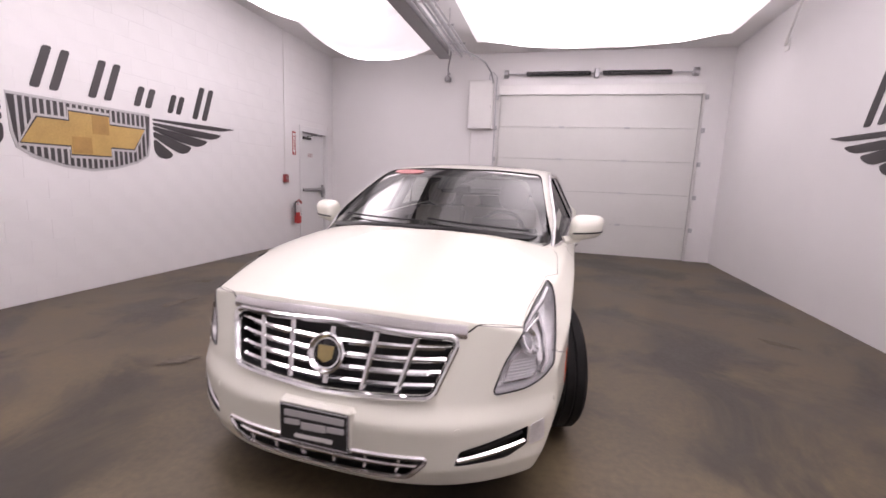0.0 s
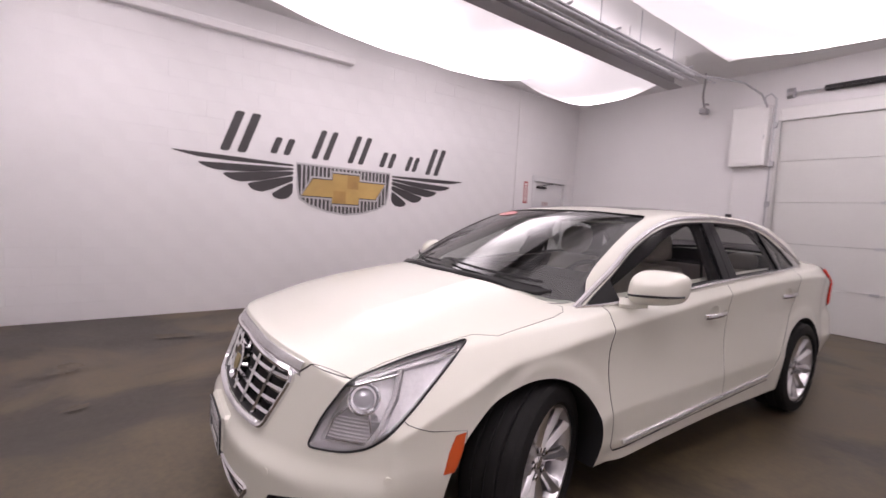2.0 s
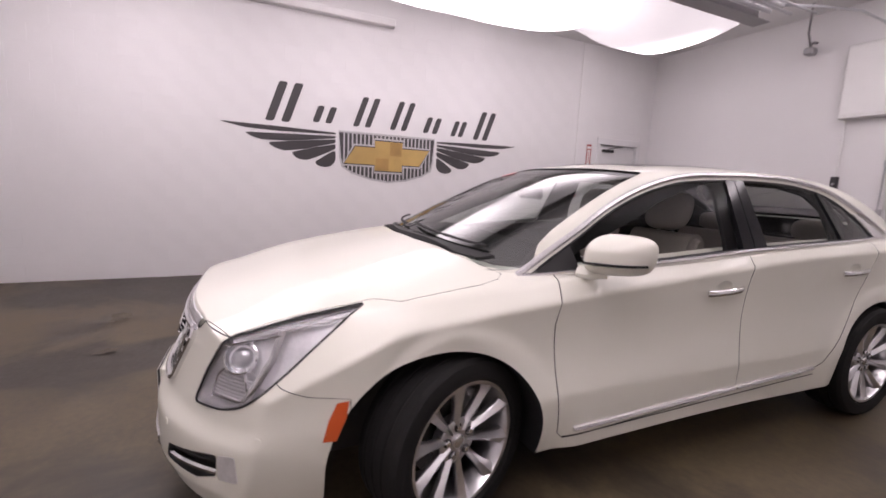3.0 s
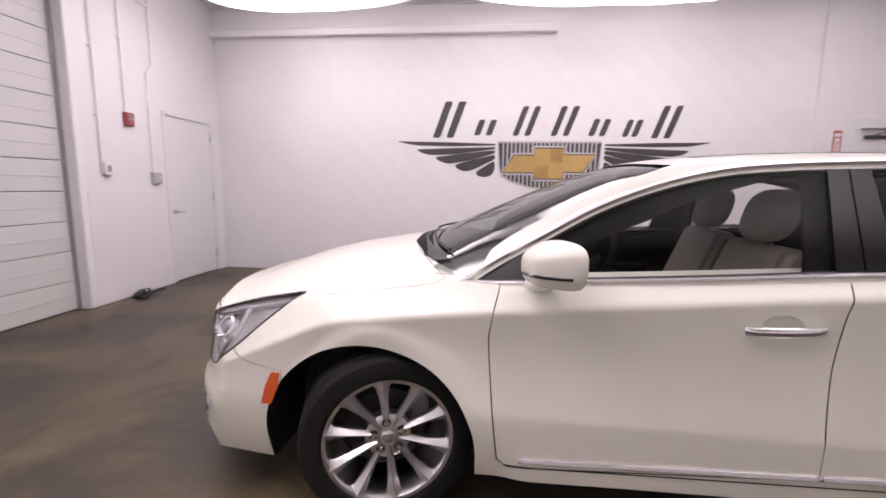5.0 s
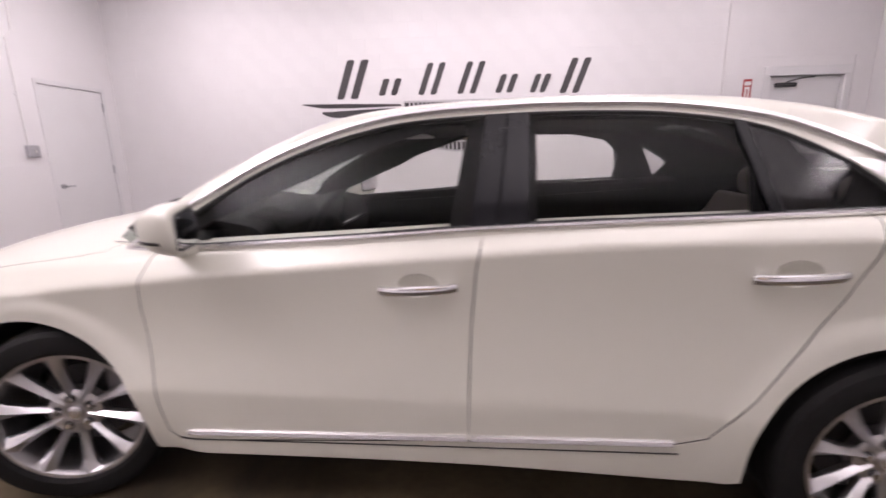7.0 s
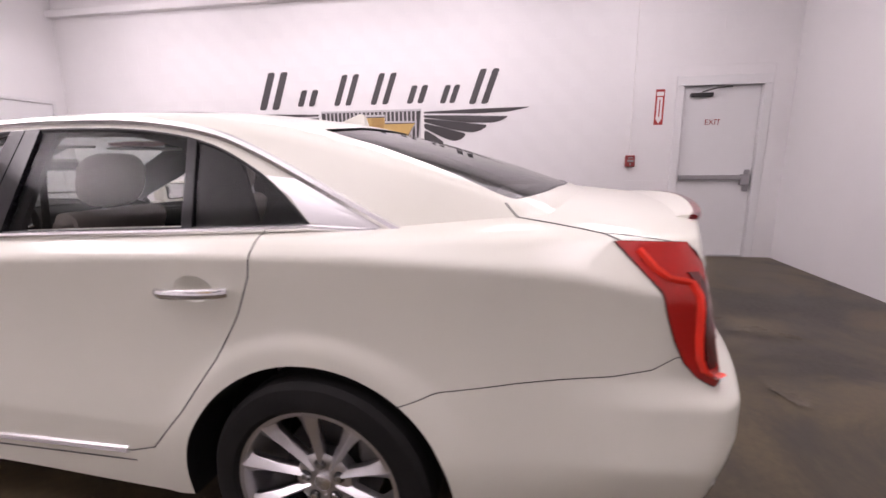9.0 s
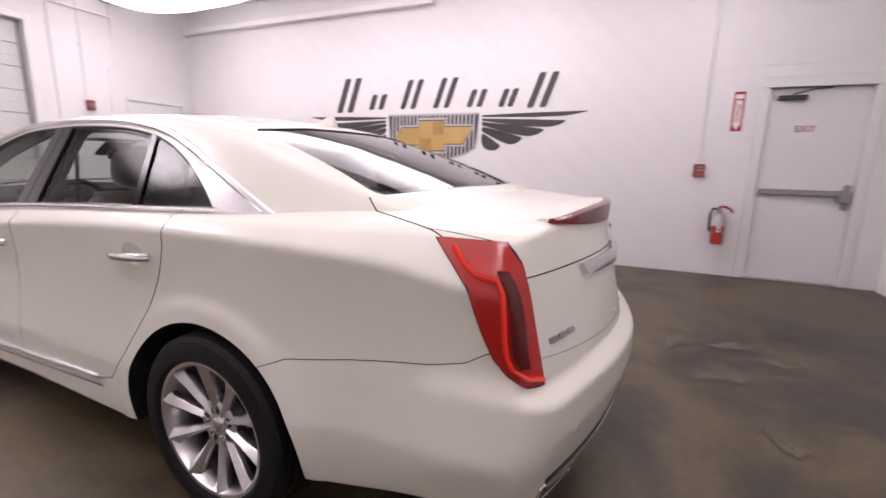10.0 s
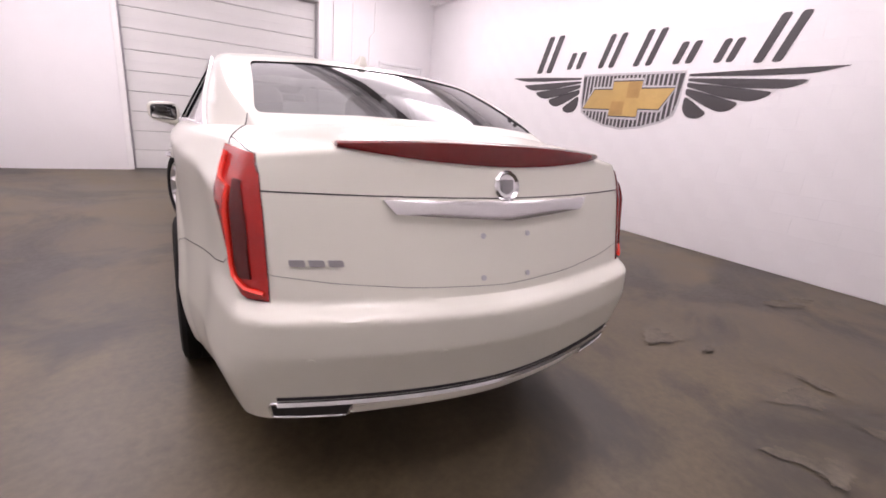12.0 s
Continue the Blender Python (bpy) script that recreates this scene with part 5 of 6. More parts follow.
# ---- wheels ----
def wheel(x, y, s, steer):
    """The rim's barrel carries the tyre, spokes, cap and nuts. Built facing +x."""
    m = pose(x, y, TYRE, 0, 0, steer) @ (Matrix.Identity(4) if s > 0 else pose(0, 0, 0, 0, 0, 180))
    rim = part("wheel", lathe([(-0.12, 0.220), (-0.12, 0.258), (-0.105, 0.246), (-0.05, 0.236), (0.05, 0.238), (0.088, 0.250), (0.102, 0.262), (0.110, 0.258), (0.108, 0.244), (0.092, 0.236),
                               (0.02, 0.228), (-0.06, 0.222), (-0.12, 0.220)], 64), M["alloy"], car, "polished ten-spoke alloy wheel")
    rim.matrix_basis = m
    tyre = lathe([(-0.112, 0.252), (-0.122, 0.272), (-0.125, 0.302), (-0.116, 0.332), (-0.098, 0.347), (-0.06, 0.350), (-0.052, 0.343), (-0.046, 0.350), (-0.006, 0.351), (0.0, 0.344), (0.006, 0.351),
                  (0.046, 0.350), (0.052, 0.343), (0.06, 0.350), (0.098, 0.347), (0.116, 0.332), (0.125, 0.302), (0.122, 0.272), (0.110, 0.257)], 72)
    part("tyre", tyre, M["rubber"], rim, "black road tyre")
    for k in range(10):
        bm = bmesh.new()
        rows = []
        for r, w, f in ((0.045, 0.016, 0.062), (0.10, 0.0155, 0.072), (0.16, 0.018, 0.084), (0.215, 0.026, 0.096), (0.240, 0.038, 0.100), (0.252, 0.056, 0.101)):
            rows.append([bm.verts.new(c) for c in ((f - 0.03, -w, r), (f - 0.010, -w, r), (f - 0.006, -w * 0.86, r), (f + 0.010, 0, r), (f - 0.006, w * 0.86, r), (f - 0.010, w, r), (f - 0.03, w, r))])
        for a, b in zip(rows, rows[1:]):
            for i in range(7):
                bm.faces.new((a[i], a[(i + 1) % 7], b[(i + 1) % 7], b[i]))
        bm.faces.new(rows[0][::-1])
        bm.faces.new(rows[-1])
        bm.transform(Matrix.Rotation(k / 10 * math.tau + 0.1, 4, "X"))
        part("spoke", bm, M["alloy"], rim)
    part("hub", lathe([(0.02, 0.0), (0.02, 0.096), (0.060, 0.092), (0.067, 0.08), (0.066, 0.04), (0.066, 0.0)], 40), M["alloy"], rim)
    part("hub_cap", lathe([(0.06, 0.029), (0.074, 0.0275), (0.077, 0.022), (0.078, 0.0)], 32), M["satin"], rim, "round centre cap")
    for k in range(5):
        a = k / 5 * math.tau + 0.42
        c, d = math.cos(a) * 0.060, math.sin(a) * 0.060
        part("lug_socket", cyl((0.05, c, d), (0.0690, c, d), 0.0185, n=14), M["dark_steel"], rim)
        part("lug_nut", cyl((0.05, c, d), (0.078, c, d), 0.0115, n=6), M["chrome"], rim)
    part("brake_disc", lathe([(-0.03, 0.0), (-0.03, 0.165), (-0.012, 0.165), (-0.012, 0.0)], 48), M["dark_steel"], rim, "grey brake disc")
    part("caliper", box(-0.06, 0.09, 0.03, 0.012, 0.175, 0.15, 0.015), M["grey"], rim)
    return rim


for s in (1, -1):
    wheel(s * 0.825, HUB_F, s, 19)
    wheel(s * 0.825, HUB_R, s, 0)


# ---- inside the cabin ----
def cushion(pts, w, puff=0.012):
    """An upholstered slab: a side outline (y, z) with soft edges, w wide, about x = 0."""
    bm = prism(rounded(pts, 0.05, 5), "x", -w / 2, w / 2)
    bmesh.ops.bevel(bm, geom=[e for e in bm.edges if abs(e.verts[0].co.x - e.verts[1].co.x) < 1e-6], offset=0.035, segments=3, affect="EDGES")
    return bm


def seat(x, y):
    back = part("seat", cushion([(y - 0.02, 0.42), (y + 0.10, 0.42), (y + 0.36, 1.08), (y + 0.31, 1.12), (y + 0.25, 1.11), (y + 0.15, 0.86)], 0.50), M["leather"], car, "grey-beige leather seat with a headrest")
    back.location.x = x
    low = part("seat_cushion", cushion([(y - 0.46, 0.44), (y + 0.08, 0.40), (y + 0.10, 0.52), (y - 0.10, 0.55), (y - 0.44, 0.58)], 0.50), M["leather"], back)
    bm = bmesh.new()
    bmesh.ops.create_uvsphere(bm, u_segments=24, v_segments=14, radius=1.0)
    for v in bm.verts:
        a, b, c = (math.copysign(abs(t) ** 0.7, t) for t in v.co)
        v.co = Vector((0.135 * a, y + 0.305 + 0.078 * b + 0.03 * c, 1.238 + 0.115 * c))
    part("headrest", bm, M["leather"], back)
    for o in (-0.05, 0.05):
        part("headrest_post", cyl((o, y + 0.285, 1.05), (o, y + 0.30, 1.12), 0.008, n=8), M["steel"], back)
    return back


seat(0.36, -0.225)
seat(-0.36, -0.15)
bench = part("rear_bench", cushion([(0.78, 0.45), (1.30, 0.44), (1.52, 1.02), (1.44, 1.06), (1.30, 0.80), (1.24, 0.58), (0.80, 0.60)], 1.34), M["leather"], car, "grey-beige leather rear bench")
for x in (0.38, -0.38):
    bm = bmesh.new()
    bmesh.ops.create_uvsphere(bm, u_segments=20, v_segments=12, radius=1.0)
    for v in bm.verts:
        a, b, c = (math.copysign(abs(t) ** 0.7, t) for t in v.co)
        v.co = Vector((x + 0.125 * a, 1.50 + 0.05 * b, 1.12 + 0.075 * c))
    part("headrest", bm, M["leather"], bench)
part("parcel_shelf", box(-0.64, 1.50, 1.03, 0.64, 1.82, 1.06, 0.01), M["trim"], car)
dash = part("dashboard", prism(rounded([(-1.22, 0.98), (-0.98, 1.065), (-0.80, 1.03), (-0.76, 0.88), (-0.86, 0.60), (-1.0, 0.45), (-1.2, 0.6)], 0.04, 4), "x", -0.66, 0.66), M["trim"], car, "dark dashboard")
SHELF = [(0.0, -1.545), (0.3, -1.52), (0.55, -1.43), (0.70, -1.30), (0.76, -1.15), (0.765, -0.945)]
SHELF = SHELF + mirrored(SHELF)[:0:-1]
part("dash_shelf", patch(BODY, "top", dense(SHELF, 0.05), 0.004, 0.01, 6), M["trim"], dash, "dark shelf under the windscreen")
part("instrument_hood", prism(rounded([(-0.95, 1.06), (-0.84, 1.105), (-0.77, 1.09), (-0.76, 1.0), (-0.9, 0.99)], 0.03, 4), "x", -0.52, -0.20), M["trim"], dash)
part("dash_trim", box(-0.70, -0.785, 0.90, 0.70, -0.765, 0.925, 0.006), M["satin"], dash)
column = Matrix.Translation((0.37, -0.66, 0.972)) @ Matrix.Rotation(radians(64), 4, "X")
bm = bmesh.new()
ringpts = [column @ Vector((0.185 * math.cos(i / 40 * math.tau), 0.185 * math.sin(i / 40 * math.tau), 0)) for i in range(40)]
sweep(ringpts, 0.016, 8, True, bm)
steering = part("steering_wheel", bm, M["trim"], car, "dark leather steering wheel")
for a in (0.1, math.pi - 0.1, math.pi * 1.5):
    part("steering_spoke", sweep([column @ Vector((0.05 * math.cos(a), 0.05 * math.sin(a), -0.01)), column @ Vector((0.18 * math.cos(a), 0.18 * math.sin(a), 0))], 0.017, 8, False, None, 0.5), M["satin"], steering)
bm = lathe([(-0.03, 0.0), (-0.03, 0.07), (0.01, 0.075), (0.022, 0.05), (0.025, 0.0)], 24, "z")
bm.transform(column)
part("airbag_pad", bm, M["trim"], steering)
part("steering_column", cyl(column @ Vector((0, 0, -0.02)), column @ Vector((0, 0, -0.28)), 0.04, n=14), M["trim"], steering)
part("console", box(-0.12, -0.95, 0.36, 0.12, 0.30, 0.70, 0.03), M["trim"], car, "dark centre console")
part("interior_mirror", box(-0.12, -0.70, 1.27, 0.12, -0.665, 1.335, 0.015), M["black"], car, "black rear-view mirror")
part("cabin_floor", box(-0.74, -0.94, 0.335, 0.74, 1.5, 0.36), M["trim"], car)
for s in (1, -1):
    for name, y0, y1, zt in (("front_door", -0.95, 0.03, 1.0), ("rear_door", 0.12, 1.05, 1.03)):
        card = part("door_card", prism(rounded([(y0, 0.45), (y1, 0.45), (y1, zt + 0.025), (y0, zt - 0.035)], 0.03, 3), "x", -s * 0.735, -s * 0.705), M["trim"], left_doors[name, s], "dark inner door lining")
        part("armrest", box(s * 0.64 if s > 0 else -0.71, y0 + 0.25, 0.78, 0.71 if s > 0 else -0.64, y1 - 0.12, 0.84, 0.015), M["trim"], left_doors[name, s])
    part("belt_webbing", sweep([(s * 0.675, 0.14, 1.30), (s * 0.70, 0.13, 1.0), (s * 0.71, 0.12, 0.6)], 0.02, 6, False, None, 0.15, up=(s, 0, 0)), M["trim"], car)
    part("sun_visor", box(min(s * 0.10, s * 0.48), -0.46, 1.385, max(s * 0.10, s * 0.48), -0.28, 1.40, 0.006), M["headliner"], car)
part("underbody", box(-0.55, -2.2, 0.20, 0.55, 2.1, 0.26, 0.02), M["black"], car, "dark underbody")


# ---- fixtures on ceiling and walls ----
# the steel channel with its cables, hung between the cloths
beam = thing("cable_channel", "galvanised steel channel with cables hung under the ceiling", "cable channel")
bm = box(-1.235, -3.9, 3.30, -1.225, 3.2, 3.40)
box(-1.045, -3.9, 3.30, -1.035, 2.95, 3.40, bm=bm)
box(-1.225, -3.9, 3.30, -1.045, 3.2, 3.306, bm=bm)
part("channel", bm, M["grey"], beam, "grey steel channel")
for x, r, y1 in ((-0.98, 0.022, 3.05), (-0.90, 0.016, 3.3), (-0.83, 0.03, 3.0), (-0.76, 0.012, 3.5)):
    part("conduit", cyl((x, -3.9, 3.36), (x, y1, 3.36 + 0.02 * (x + 1)), r, n=12), M["steel"], beam)
for k in range(9):
    y = -3.6 + k * 0.8
    part("hanger", box(-1.24, y - 0.012, 3.40, -0.74, y + 0.012, 3.42, 0.004), M["steel"], beam)
    part("rod", cyl((-1.0, y, 3.41), (-1.0, y, ZC + 0.01), 0.006, n=6), M["steel"], beam)
part("flex_cable", sweep([(-0.8, 3.0, 3.36), (-0.72, 3.5, 3.42), (-0.66, 4.2, 3.5), (-0.62, 4.75, 3.45), (-0.6, 4.96, 3.3)], 0.014, 8), M["steel"], beam)

panel_box = thing("electric_panel", "white steel electric panel box on the wall", "electric panel")
part("case", box(-1.10, YB - 0.16, 2.43, -0.60, YB, 3.37, 0.012), M["white"], panel_box)
part("door_plate", box(-1.075, YB - 0.168, 2.47, -0.625, YB - 0.158, 3.33, 0.006), M["white"], panel_box)
part("latch", box(-0.64, YB - 0.18, 2.82, -0.63, YB - 0.165, 2.90, 0.003), M["steel"], panel_box)
part("conduit", sweep([(-0.70, YB - 0.06, 3.37), (-0.70, YB - 0.06, 3.50), (-0.63, YB - 0.05, 3.55), (-0.555, YB - 0.04, 3.46), (-0.555, YB - 0.035, 2.2), (-0.555, YB - 0.035, 0.5)], 0.010, 8), M["steel"], panel_box)
part("conduit", sweep([(-1.05, YB - 0.03, 2.45), (-1.05, YB - 0.03, 1.67)], 0.010, 8), M["white"], panel_box)
switch = thing("wall_switch", "dark wall switch box under a conduit", "switch")
part("case", box(-1.10, YB - 0.06, 1.47, -1.02, YB, 1.67, 0.008), M["dark_steel"], switch)
part("button", cyl((-1.06, YB - 0.075, 1.57), (-1.06, YB - 0.055, 1.57), 0.018, n=14), M["grey"], switch)
sensor = thing("sprinkler_head", "grey pipe end with a sprinkler near the ceiling", "sprinkler")
part("pipe", sweep([(-1.55, YB - 0.0, 3.54), (-1.55, YB - 0.10, 3.53), (-1.55, YB - 0.14, 3.50), (-1.55, YB - 0.14, 3.42)], 0.016, 8), M["grey"], sensor)
part("head", lathe([(3.36, 0.0), (3.36, 0.05), (3.38, 0.055), (3.41, 0.03), (3.44, 0.024)], 16, "z"), M["grey"], sensor).location = (-1.55, YB - 0.14, 0)
part("arm", sweep([(-1.55, YB - 0.14, 3.44), (-1.50, YB - 0.35, 3.60), (-1.42, YB - 0.5, 3.78), (-1.42, YB - 0.5, ZC)], 0.014, 8), M["grey"], sensor)
part("body", box(-1.61, YB - 0.21, 3.35, -1.49, YB - 0.07, 3.45, 0.02), M["grey"], sensor)
brace = thing("ceiling_brace", "white steel brace between wall and ceiling", "brace")
part("strut", cyl((3.66, 3.3, 3.40), (3.39, 2.2, ZC), 0.018, n=10), M["white"], brace)
part("foot", box(XR - 0.012, 3.24, 3.32, XR, 3.36, 3.48, 0.004), M["white"], brace)


def conduit(name, pts, r, label, extra=()):
    ob = thing(name, label, "conduit")
    part("pipe", sweep(pts, r, 8), M["white"], ob)
    for p in extra:
        part("clip", box(p[0] - 0.03, p[1] - 0.004, p[2] - 0.008, p[0] + 0.03, p[1] + 0.022, p[2] + 0.008, 0.003), M["white"], ob)
    return ob


y = YF + 0.016
conduit("conduit", [(-2.03, y, ZC), (-2.03, y, 1.55)], 0.012, "white painted conduit down to an outlet", [(-2.03, YF, 2.75), (-2.03, YF, 2.05)])
conduit("conduit", [(-2.41, y, ZC), (-2.41, y, 2.14)], 0.010, "white painted conduit down to a fire alarm pull", [(-2.41, YF, 2.95)])
conduit("conduit", [(-2.87, y, ZC), (-2.87, y, 2.78), (-2.77, y, 2.66), (-2.77, y, 1.47)], 0.012, "white painted conduit down to a switch", [(-2.77, YF, 2.05)])
conduit("conduit", [(-2.03, y + 0.012, 3.45), (-2.87, y + 0.012, 3.45)], 0.012, "white painted cross conduit")
conduit("conduit", [(XW + 0.016, 3.33, ZC), (XW + 0.016, 3.33, 1.34)], 0.008, "white painted conduit down to a fire alarm pull")


# boxes at the front ends of the channel and of the conduits
end_box = thing("junction_box", "grey steel junction box at the end of the cable channel", "junction box")
part("case", box(-1.24, -4.2, 3.25, -0.94, -3.90, 3.41, 0.008), M["grey"], end_box)
part("cover", box(-1.22, -4.208, 3.27, -0.96, -4.198, 3.39, 0.003), M["steel"], end_box)
hook = thing("ceiling_hook", "dark steel hook hung from the ceiling", "hook")
part("rod", sweep([(-0.72, -4.15, ZC + 0.004), (-0.72, -4.15, 3.36), (-0.72, -4.10, 3.28), (-0.72, -4.02, 3.27)], 0.009, 8), M["dark_steel"], hook)
part("foot", cyl((-0.72, -4.15, 3.55), (-0.60, -4.12, 3.40), 0.008, n=8), M["dark_steel"], hook)
top_box = thing("junction_box", "grey box where the conduits meet the ceiling", "junction box")
part("case", box(-3.0, YF, 3.66, -2.76, YF + 0.14, 3.86, 0.01), M["grey"], top_box)
part("cover", box(-2.98, YF + 0.138, 3.68, -2.78, YF + 0.146, 3.84, 0.003), M["white"], top_box)


def wall_box(name, x0, x1, z0, z1, mat, label, category):
    ob = thing(name, label, category)
    part("case", box(x0, YF, z0, x1, YF + 0.055, z1, 0.006), M[mat], ob)
    return ob


ob = wall_box("outlet", -2.13, -2.03, 1.42, 1.56, "white", "white outlet box with a grey face", "outlet")
part("face", box(-2.105, YF + 0.055, 1.455, -2.055, YF + 0.061, 1.525, 0.003), M["grey"], ob)
ob = wall_box("light_switch", -2.87, -2.73, 1.33, 1.47, "steel", "steel light switch box", "switch")
part("toggle", box(-2.81, YF + 0.055, 1.385, -2.79, YF + 0.075, 1.415, 0.003), M["white"], ob)


def pull_station(m):
    ob = thing("fire_alarm_pull", "red fire alarm pull box on the wall", "fire alarm", m, "fire alarm pulls")
    part("case", box(-0.06, 0, -0.075, 0.06, 0.05, 0.075, 0.008), M["dull_red"], ob)
    part("handle", box(-0.04, 0.05, -0.012, 0.04, 0.066, 0.018, 0.005), M["grey"], ob)
    part("mark", box(-0.03, 0.05, 0.035, 0.03, 0.054, 0.05), M["grey"], ob)
    part("slot", box(-0.008, 0.05, -0.055, 0.008, 0.058, -0.02, 0.002), M["grey"], ob)
    return ob


pull_station(pose(-2.44, YF, 2.065))
pull_station(pose(XW, 3.342, 1.271, 0, 0, -90))

# fire extinguisher on its hook, with the arrow sign above it
ext = thing("fire_extinguisher", "red fire extinguisher with a black hose hung on the wall", "fire extinguisher", pose(XW + 0.10, 3.61, 0.0))
part("cylinder", lathe([(0.405, 0.0), (0.405, 0.055), (0.42, 0.066), (0.60, 0.068), (0.69, 0.066), (0.74, 0.05), (0.775, 0.026), (0.79, 0.022), (0.79, 0.0)], 28, "z"), M["red"], ext)
part("wrap", lathe([(0.625, 0.0685), (0.625, 0.0705), (0.69, 0.0685), (0.742, 0.0535), (0.775, 0.030), (0.776, 0.026)], 28, "z"), M["decal_grey"], ext, "grey label wrapped round the shoulder")
part("label_plate", box(0.060, -0.022, 0.555, 0.071, 0.022, 0.62, 0.002), M["white"], ext)
part("label_mark", box(0.0705, -0.012, 0.575, 0.0735, 0.012, 0.60), M["decal"], ext)
part("valve", cyl((0, 0, 0.785), (0, 0, 0.84), 0.022, n=14), M["steel"], ext)
bm = sweep([(0, -0.03, 0.835), (0, 0.03, 0.86), (0, 0.10, 0.83), (0, 0.13, 0.79)], 0.018, 6, False, None, 0.6)
part("lever", bm, M["red"], ext, "red squeeze lever")
part("hose", sweep([(0, -0.02, 0.82), (0.0, -0.075, 0.83), (0.0, -0.098, 0.75), (0.0, -0.095, 0.64), (0.0, -0.085, 0.555)], 0.013, 8), M["black"], ext)
part("gauge", cyl((0.018, 0.0, 0.815), (0.032, 0.0, 0.815), 0.016, n=14), M["steel"], ext)
part("bracket", box(-0.10, -0.02, 0.70, -0.062, 0.02, 0.80, 0.004), M["steel"], ext)
sign = thing("arrow_sign", "red sign with a white arrow pointing down", "sign", pose(XW, 3.66, 0.07))
part("plate", box(0.0, -0.055, 1.66, 0.004, 0.055, 2.10, 0.001), M["red"], sign)
flatx = (Vector((0, 1, 0)), Vector((0, 0, 1)), Vector((-1, 0, 0)))
part("arrow", prism([(-0.033, 2.005), (-0.033, 1.75), (-0.046, 1.75), (0.0, 1.675), (0.046, 1.75), (0.033, 1.75), (0.033, 2.005)], flatx, -0.0062, -0.0035), M["white"], sign)
part("mark", prism([(-0.042, 2.02), (0.042, 2.02), (0.042, 2.07), (-0.042, 2.07)], flatx, -0.0062, -0.0035), M["white"], sign)
part("mark", prism([(-0.007, 1.76), (0.007, 1.76), (0.007, 1.97), (-0.007, 1.97)], flatx, -0.0085, -0.0060), M["red"], sign)

# a coil of dark cord on the floor by the plain door
cord = thing("power_cord", "tangled dark power cord lying on the floor", "cord")
rnd = random.Random(4)
pts = []
for i in range(70):
    a = i * 0.62
    pts.append((-2.27 + 0.10 * math.cos(a) * (0.6 + 0.5 * rnd.random()), YF + 0.16 + 0.06 * math.sin(a) * (0.6 + 0.5 * rnd.random()), 0.014 + 0.075 * abs(math.sin(i * 0.37)) * rnd.random()))
part("coil", sweep(pts + [(-2.45, YF + 0.12, 0.01), (-2.57, YF + 0.10, 0.01), (-2.65, YF + 0.14, 0.01)], 0.009, 6), M["black"], cord)
part("plug", box(-2.25, YF + 0.10, 0.0, -2.17, YF + 0.17, 0.05, 0.012), M["black"], cord)

# worn patches where the floor's top coat has broken away
rnd = random.Random(11)
for k, (x, y, r) in enumerate(((-1.66, 3.01, 0.16), (-1.7, 3.4, 0.14), (-1.49, 3.68, 0.13), (-1.37, 3.9, 0.10), (-1.08, 3.18, 0.10), (-3.46, 2.39, 0.12), (-0.43, 3.4, 0.10), (-1.59, 2.25, 0.17), (-1.12, 3.3, 0.12), (-3.21, 2.36, 0.16),
                (-2.96, -0.44, 0.17), (-1.83, -1.58, 0.12), (2.82, 0.41, 0.15), (-3.4, 0.4, 0.14), (-1.61, -3.18, 0.10), (-3.16, -2.55, 0.18), (-2.48, -3.27, 0.16), (-1.9, 3.0, 0.07), (-1.75, 2.5, 0.06))):
    n = 96
    seed = rnd.random() * 50
    long, turn = 1.0 + 0.6 * rnd.random(), rnd.random() * 3
    rim = []
    for i in range(n):
        a = i / n * math.tau
        c, d = math.cos(a), math.sin(a)
        d2 = r * max(0.12, 0.66 + 0.5 * noise.noise(Vector((c * 1.3 + seed, d * 1.3, 0))) + 0.25 * noise.noise(Vector((c * 3 + seed, d * 3, 3))) + 0.14 * noise.noise(Vector((c * 11 + seed, d * 11, 7))))
        px, py = d2 * c * long, d2 * d * 0.7
        rim.append((x + px * math.cos(turn) - py * math.sin(turn), y + px * math.sin(turn) + py * math.cos(turn)))
    bm = bmesh.new()
    top = 0.0022 + 0.0004 * k
    mid = bm.verts.new((x, y, top))
    ring = [bm.verts.new((*p, top)) for p in rim]
    for i in range(n):
        bm.faces.new((mid, ring[i], ring[(i + 1) % n]))
    tagged(part("floor_patch", bm, M["spall"]), "pale chipped patch in the concrete floor", "floor patch", kind="structure")


# ---- painted blocks of the emblem wall: those round the emblem as pieces, the rest joined ----
BW, BH = 0.402, 0.2032


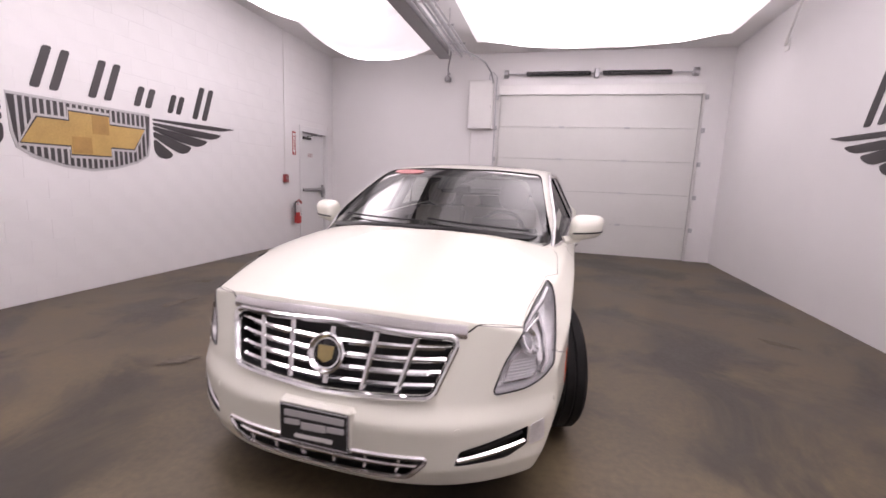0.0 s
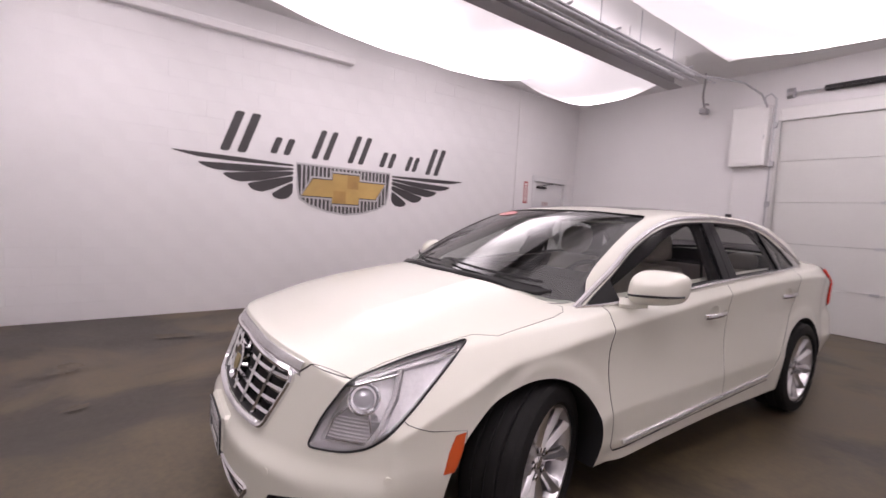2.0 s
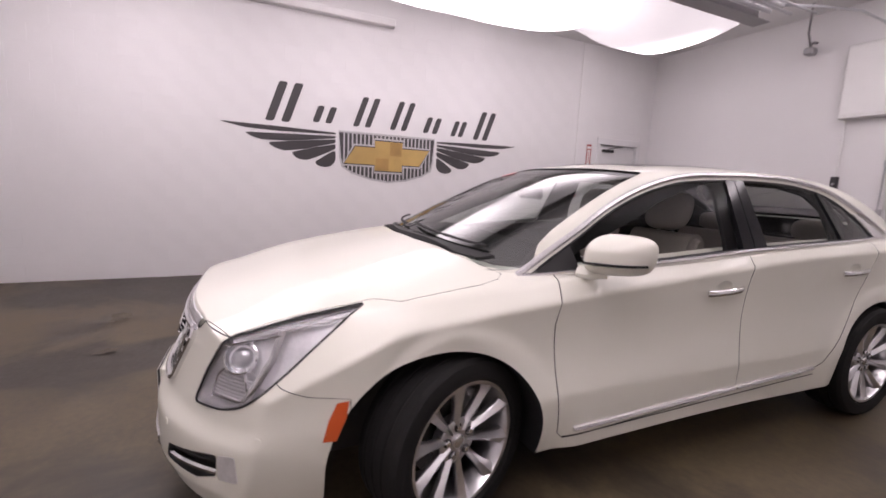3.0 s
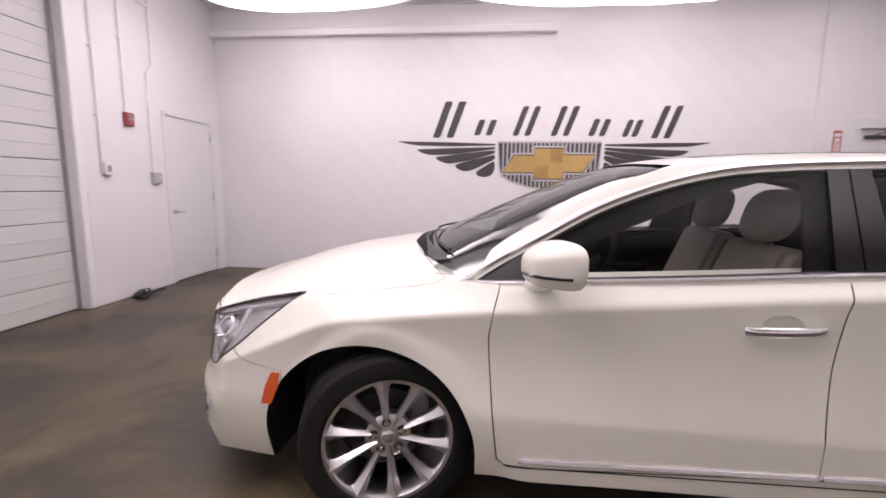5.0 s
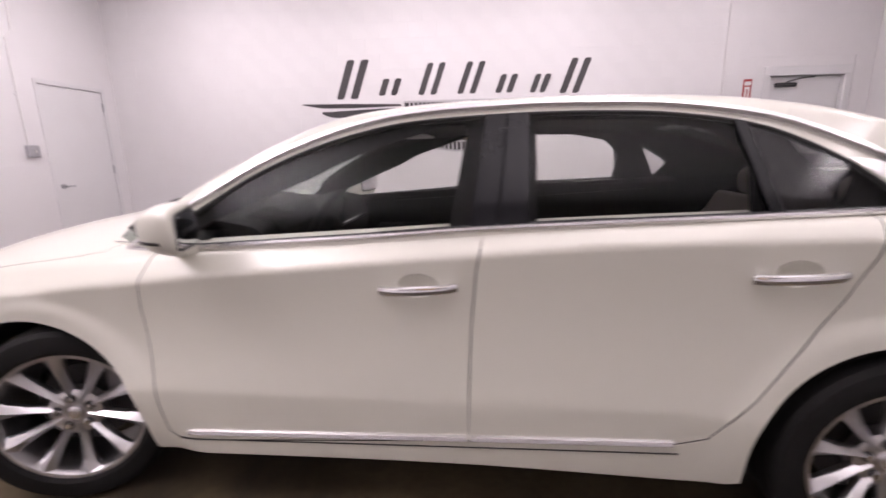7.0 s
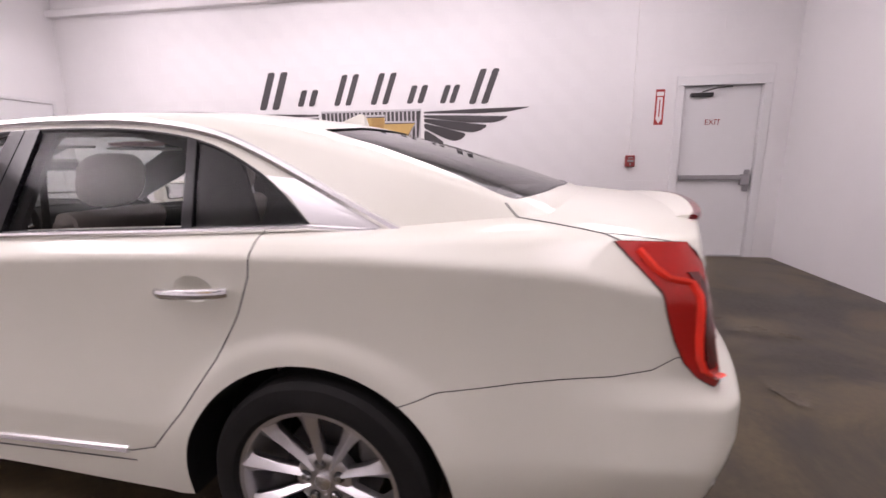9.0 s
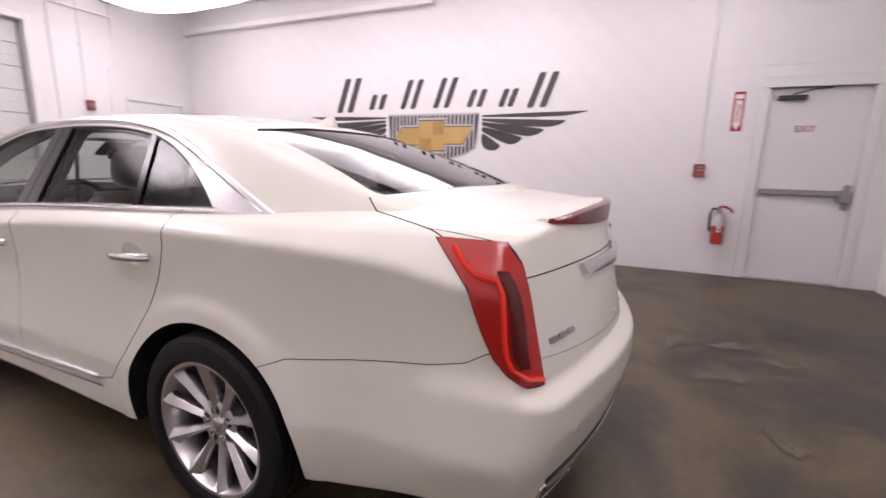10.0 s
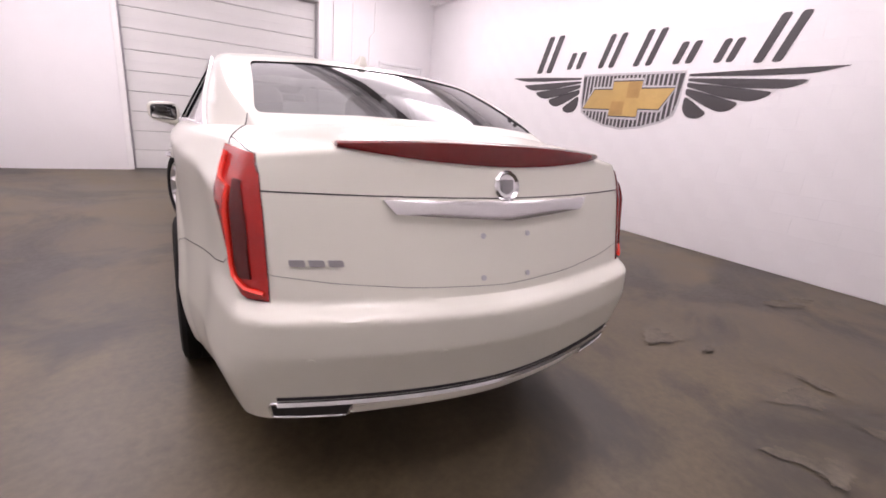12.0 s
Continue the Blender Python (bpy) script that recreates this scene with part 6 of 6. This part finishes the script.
def block_mesh(y0, y1, bm):
    """One block's face, chamfered towards its joints; its middle is the origin."""
    h = BH / 2
    back = [bm.verts.new((-0.0065, y, z)) for y, z in ((y0 + 0.0002, -h + 0.0002), (y1 - 0.0002, -h + 0.0002), (y1 - 0.0002, h - 0.0002), (y0 + 0.0002, h - 0.0002))]
    rim = [bm.verts.new((-0.0004, y, z)) for y, z in ((y0 + 0.0004, -h + 0.0004), (y1 - 0.0004, -h + 0.0004), (y1 - 0.0004, h - 0.0004), (y0 + 0.0004, h - 0.0004))]
    top = [bm.verts.new((0.0, y, z)) for y, z in ((y0 + 0.0026, -h + 0.0026), (y1 - 0.0026, -h + 0.0026), (y1 - 0.0026, h - 0.0026), (y0 + 0.0026, h - 0.0026))]
    bm.faces.new(top)
    for a, b in ((back, rim), (rim, top)):
        for i in range(4):
            bm.faces.new((a[i], a[(i + 1) % 4], b[(i + 1) % 4], b[i]))
    return bm


whole = finish(block_mesh(-BW / 2, BW / 2, bmesh.new()), "block", M["block"], False)
rest = bmesh.new()
made = 0
for row in range(19):
    z = (row + 0.5) * BH
    y = YF + (BW / 2 if row % 2 else 0.0)
    spans = [(YF, y)] if row % 2 else []
    while y < YB - 0.02:
        spans.append((y, min(y + BW, YB)))
        y += BW
    for y0, y1 in spans:
        if z < 2.35:
            if y0 >= 3.80 and y1 <= 5.0:
                continue
            if y0 < 3.84 < y1:
                y1 = 3.84
            elif y0 < 4.97 < y1:
                y0 = 4.97
        if y1 - y0 < 0.03:
            continue
        if -3.35 < (y0 + y1) / 2 < 3.0 and row < 17 and made < 300 and abs(y1 - y0 - BW) < 1e-4:
            piece = new("block", whole)
            piece.parent = wall_logo
            piece.location = (XW, (y0 + y1) / 2, z)
            made += 1
        else:
            before = len(rest.verts)
            block_mesh(y0, y1, rest)
            rest.verts.ensure_lookup_table()
            for v in list(rest.verts)[before:]:
                v.co += Vector((XW, 0, z))
tagged(part("block_courses", rest, M["block"], wall_logo, "painted concrete blocks", False), kind="stuff")
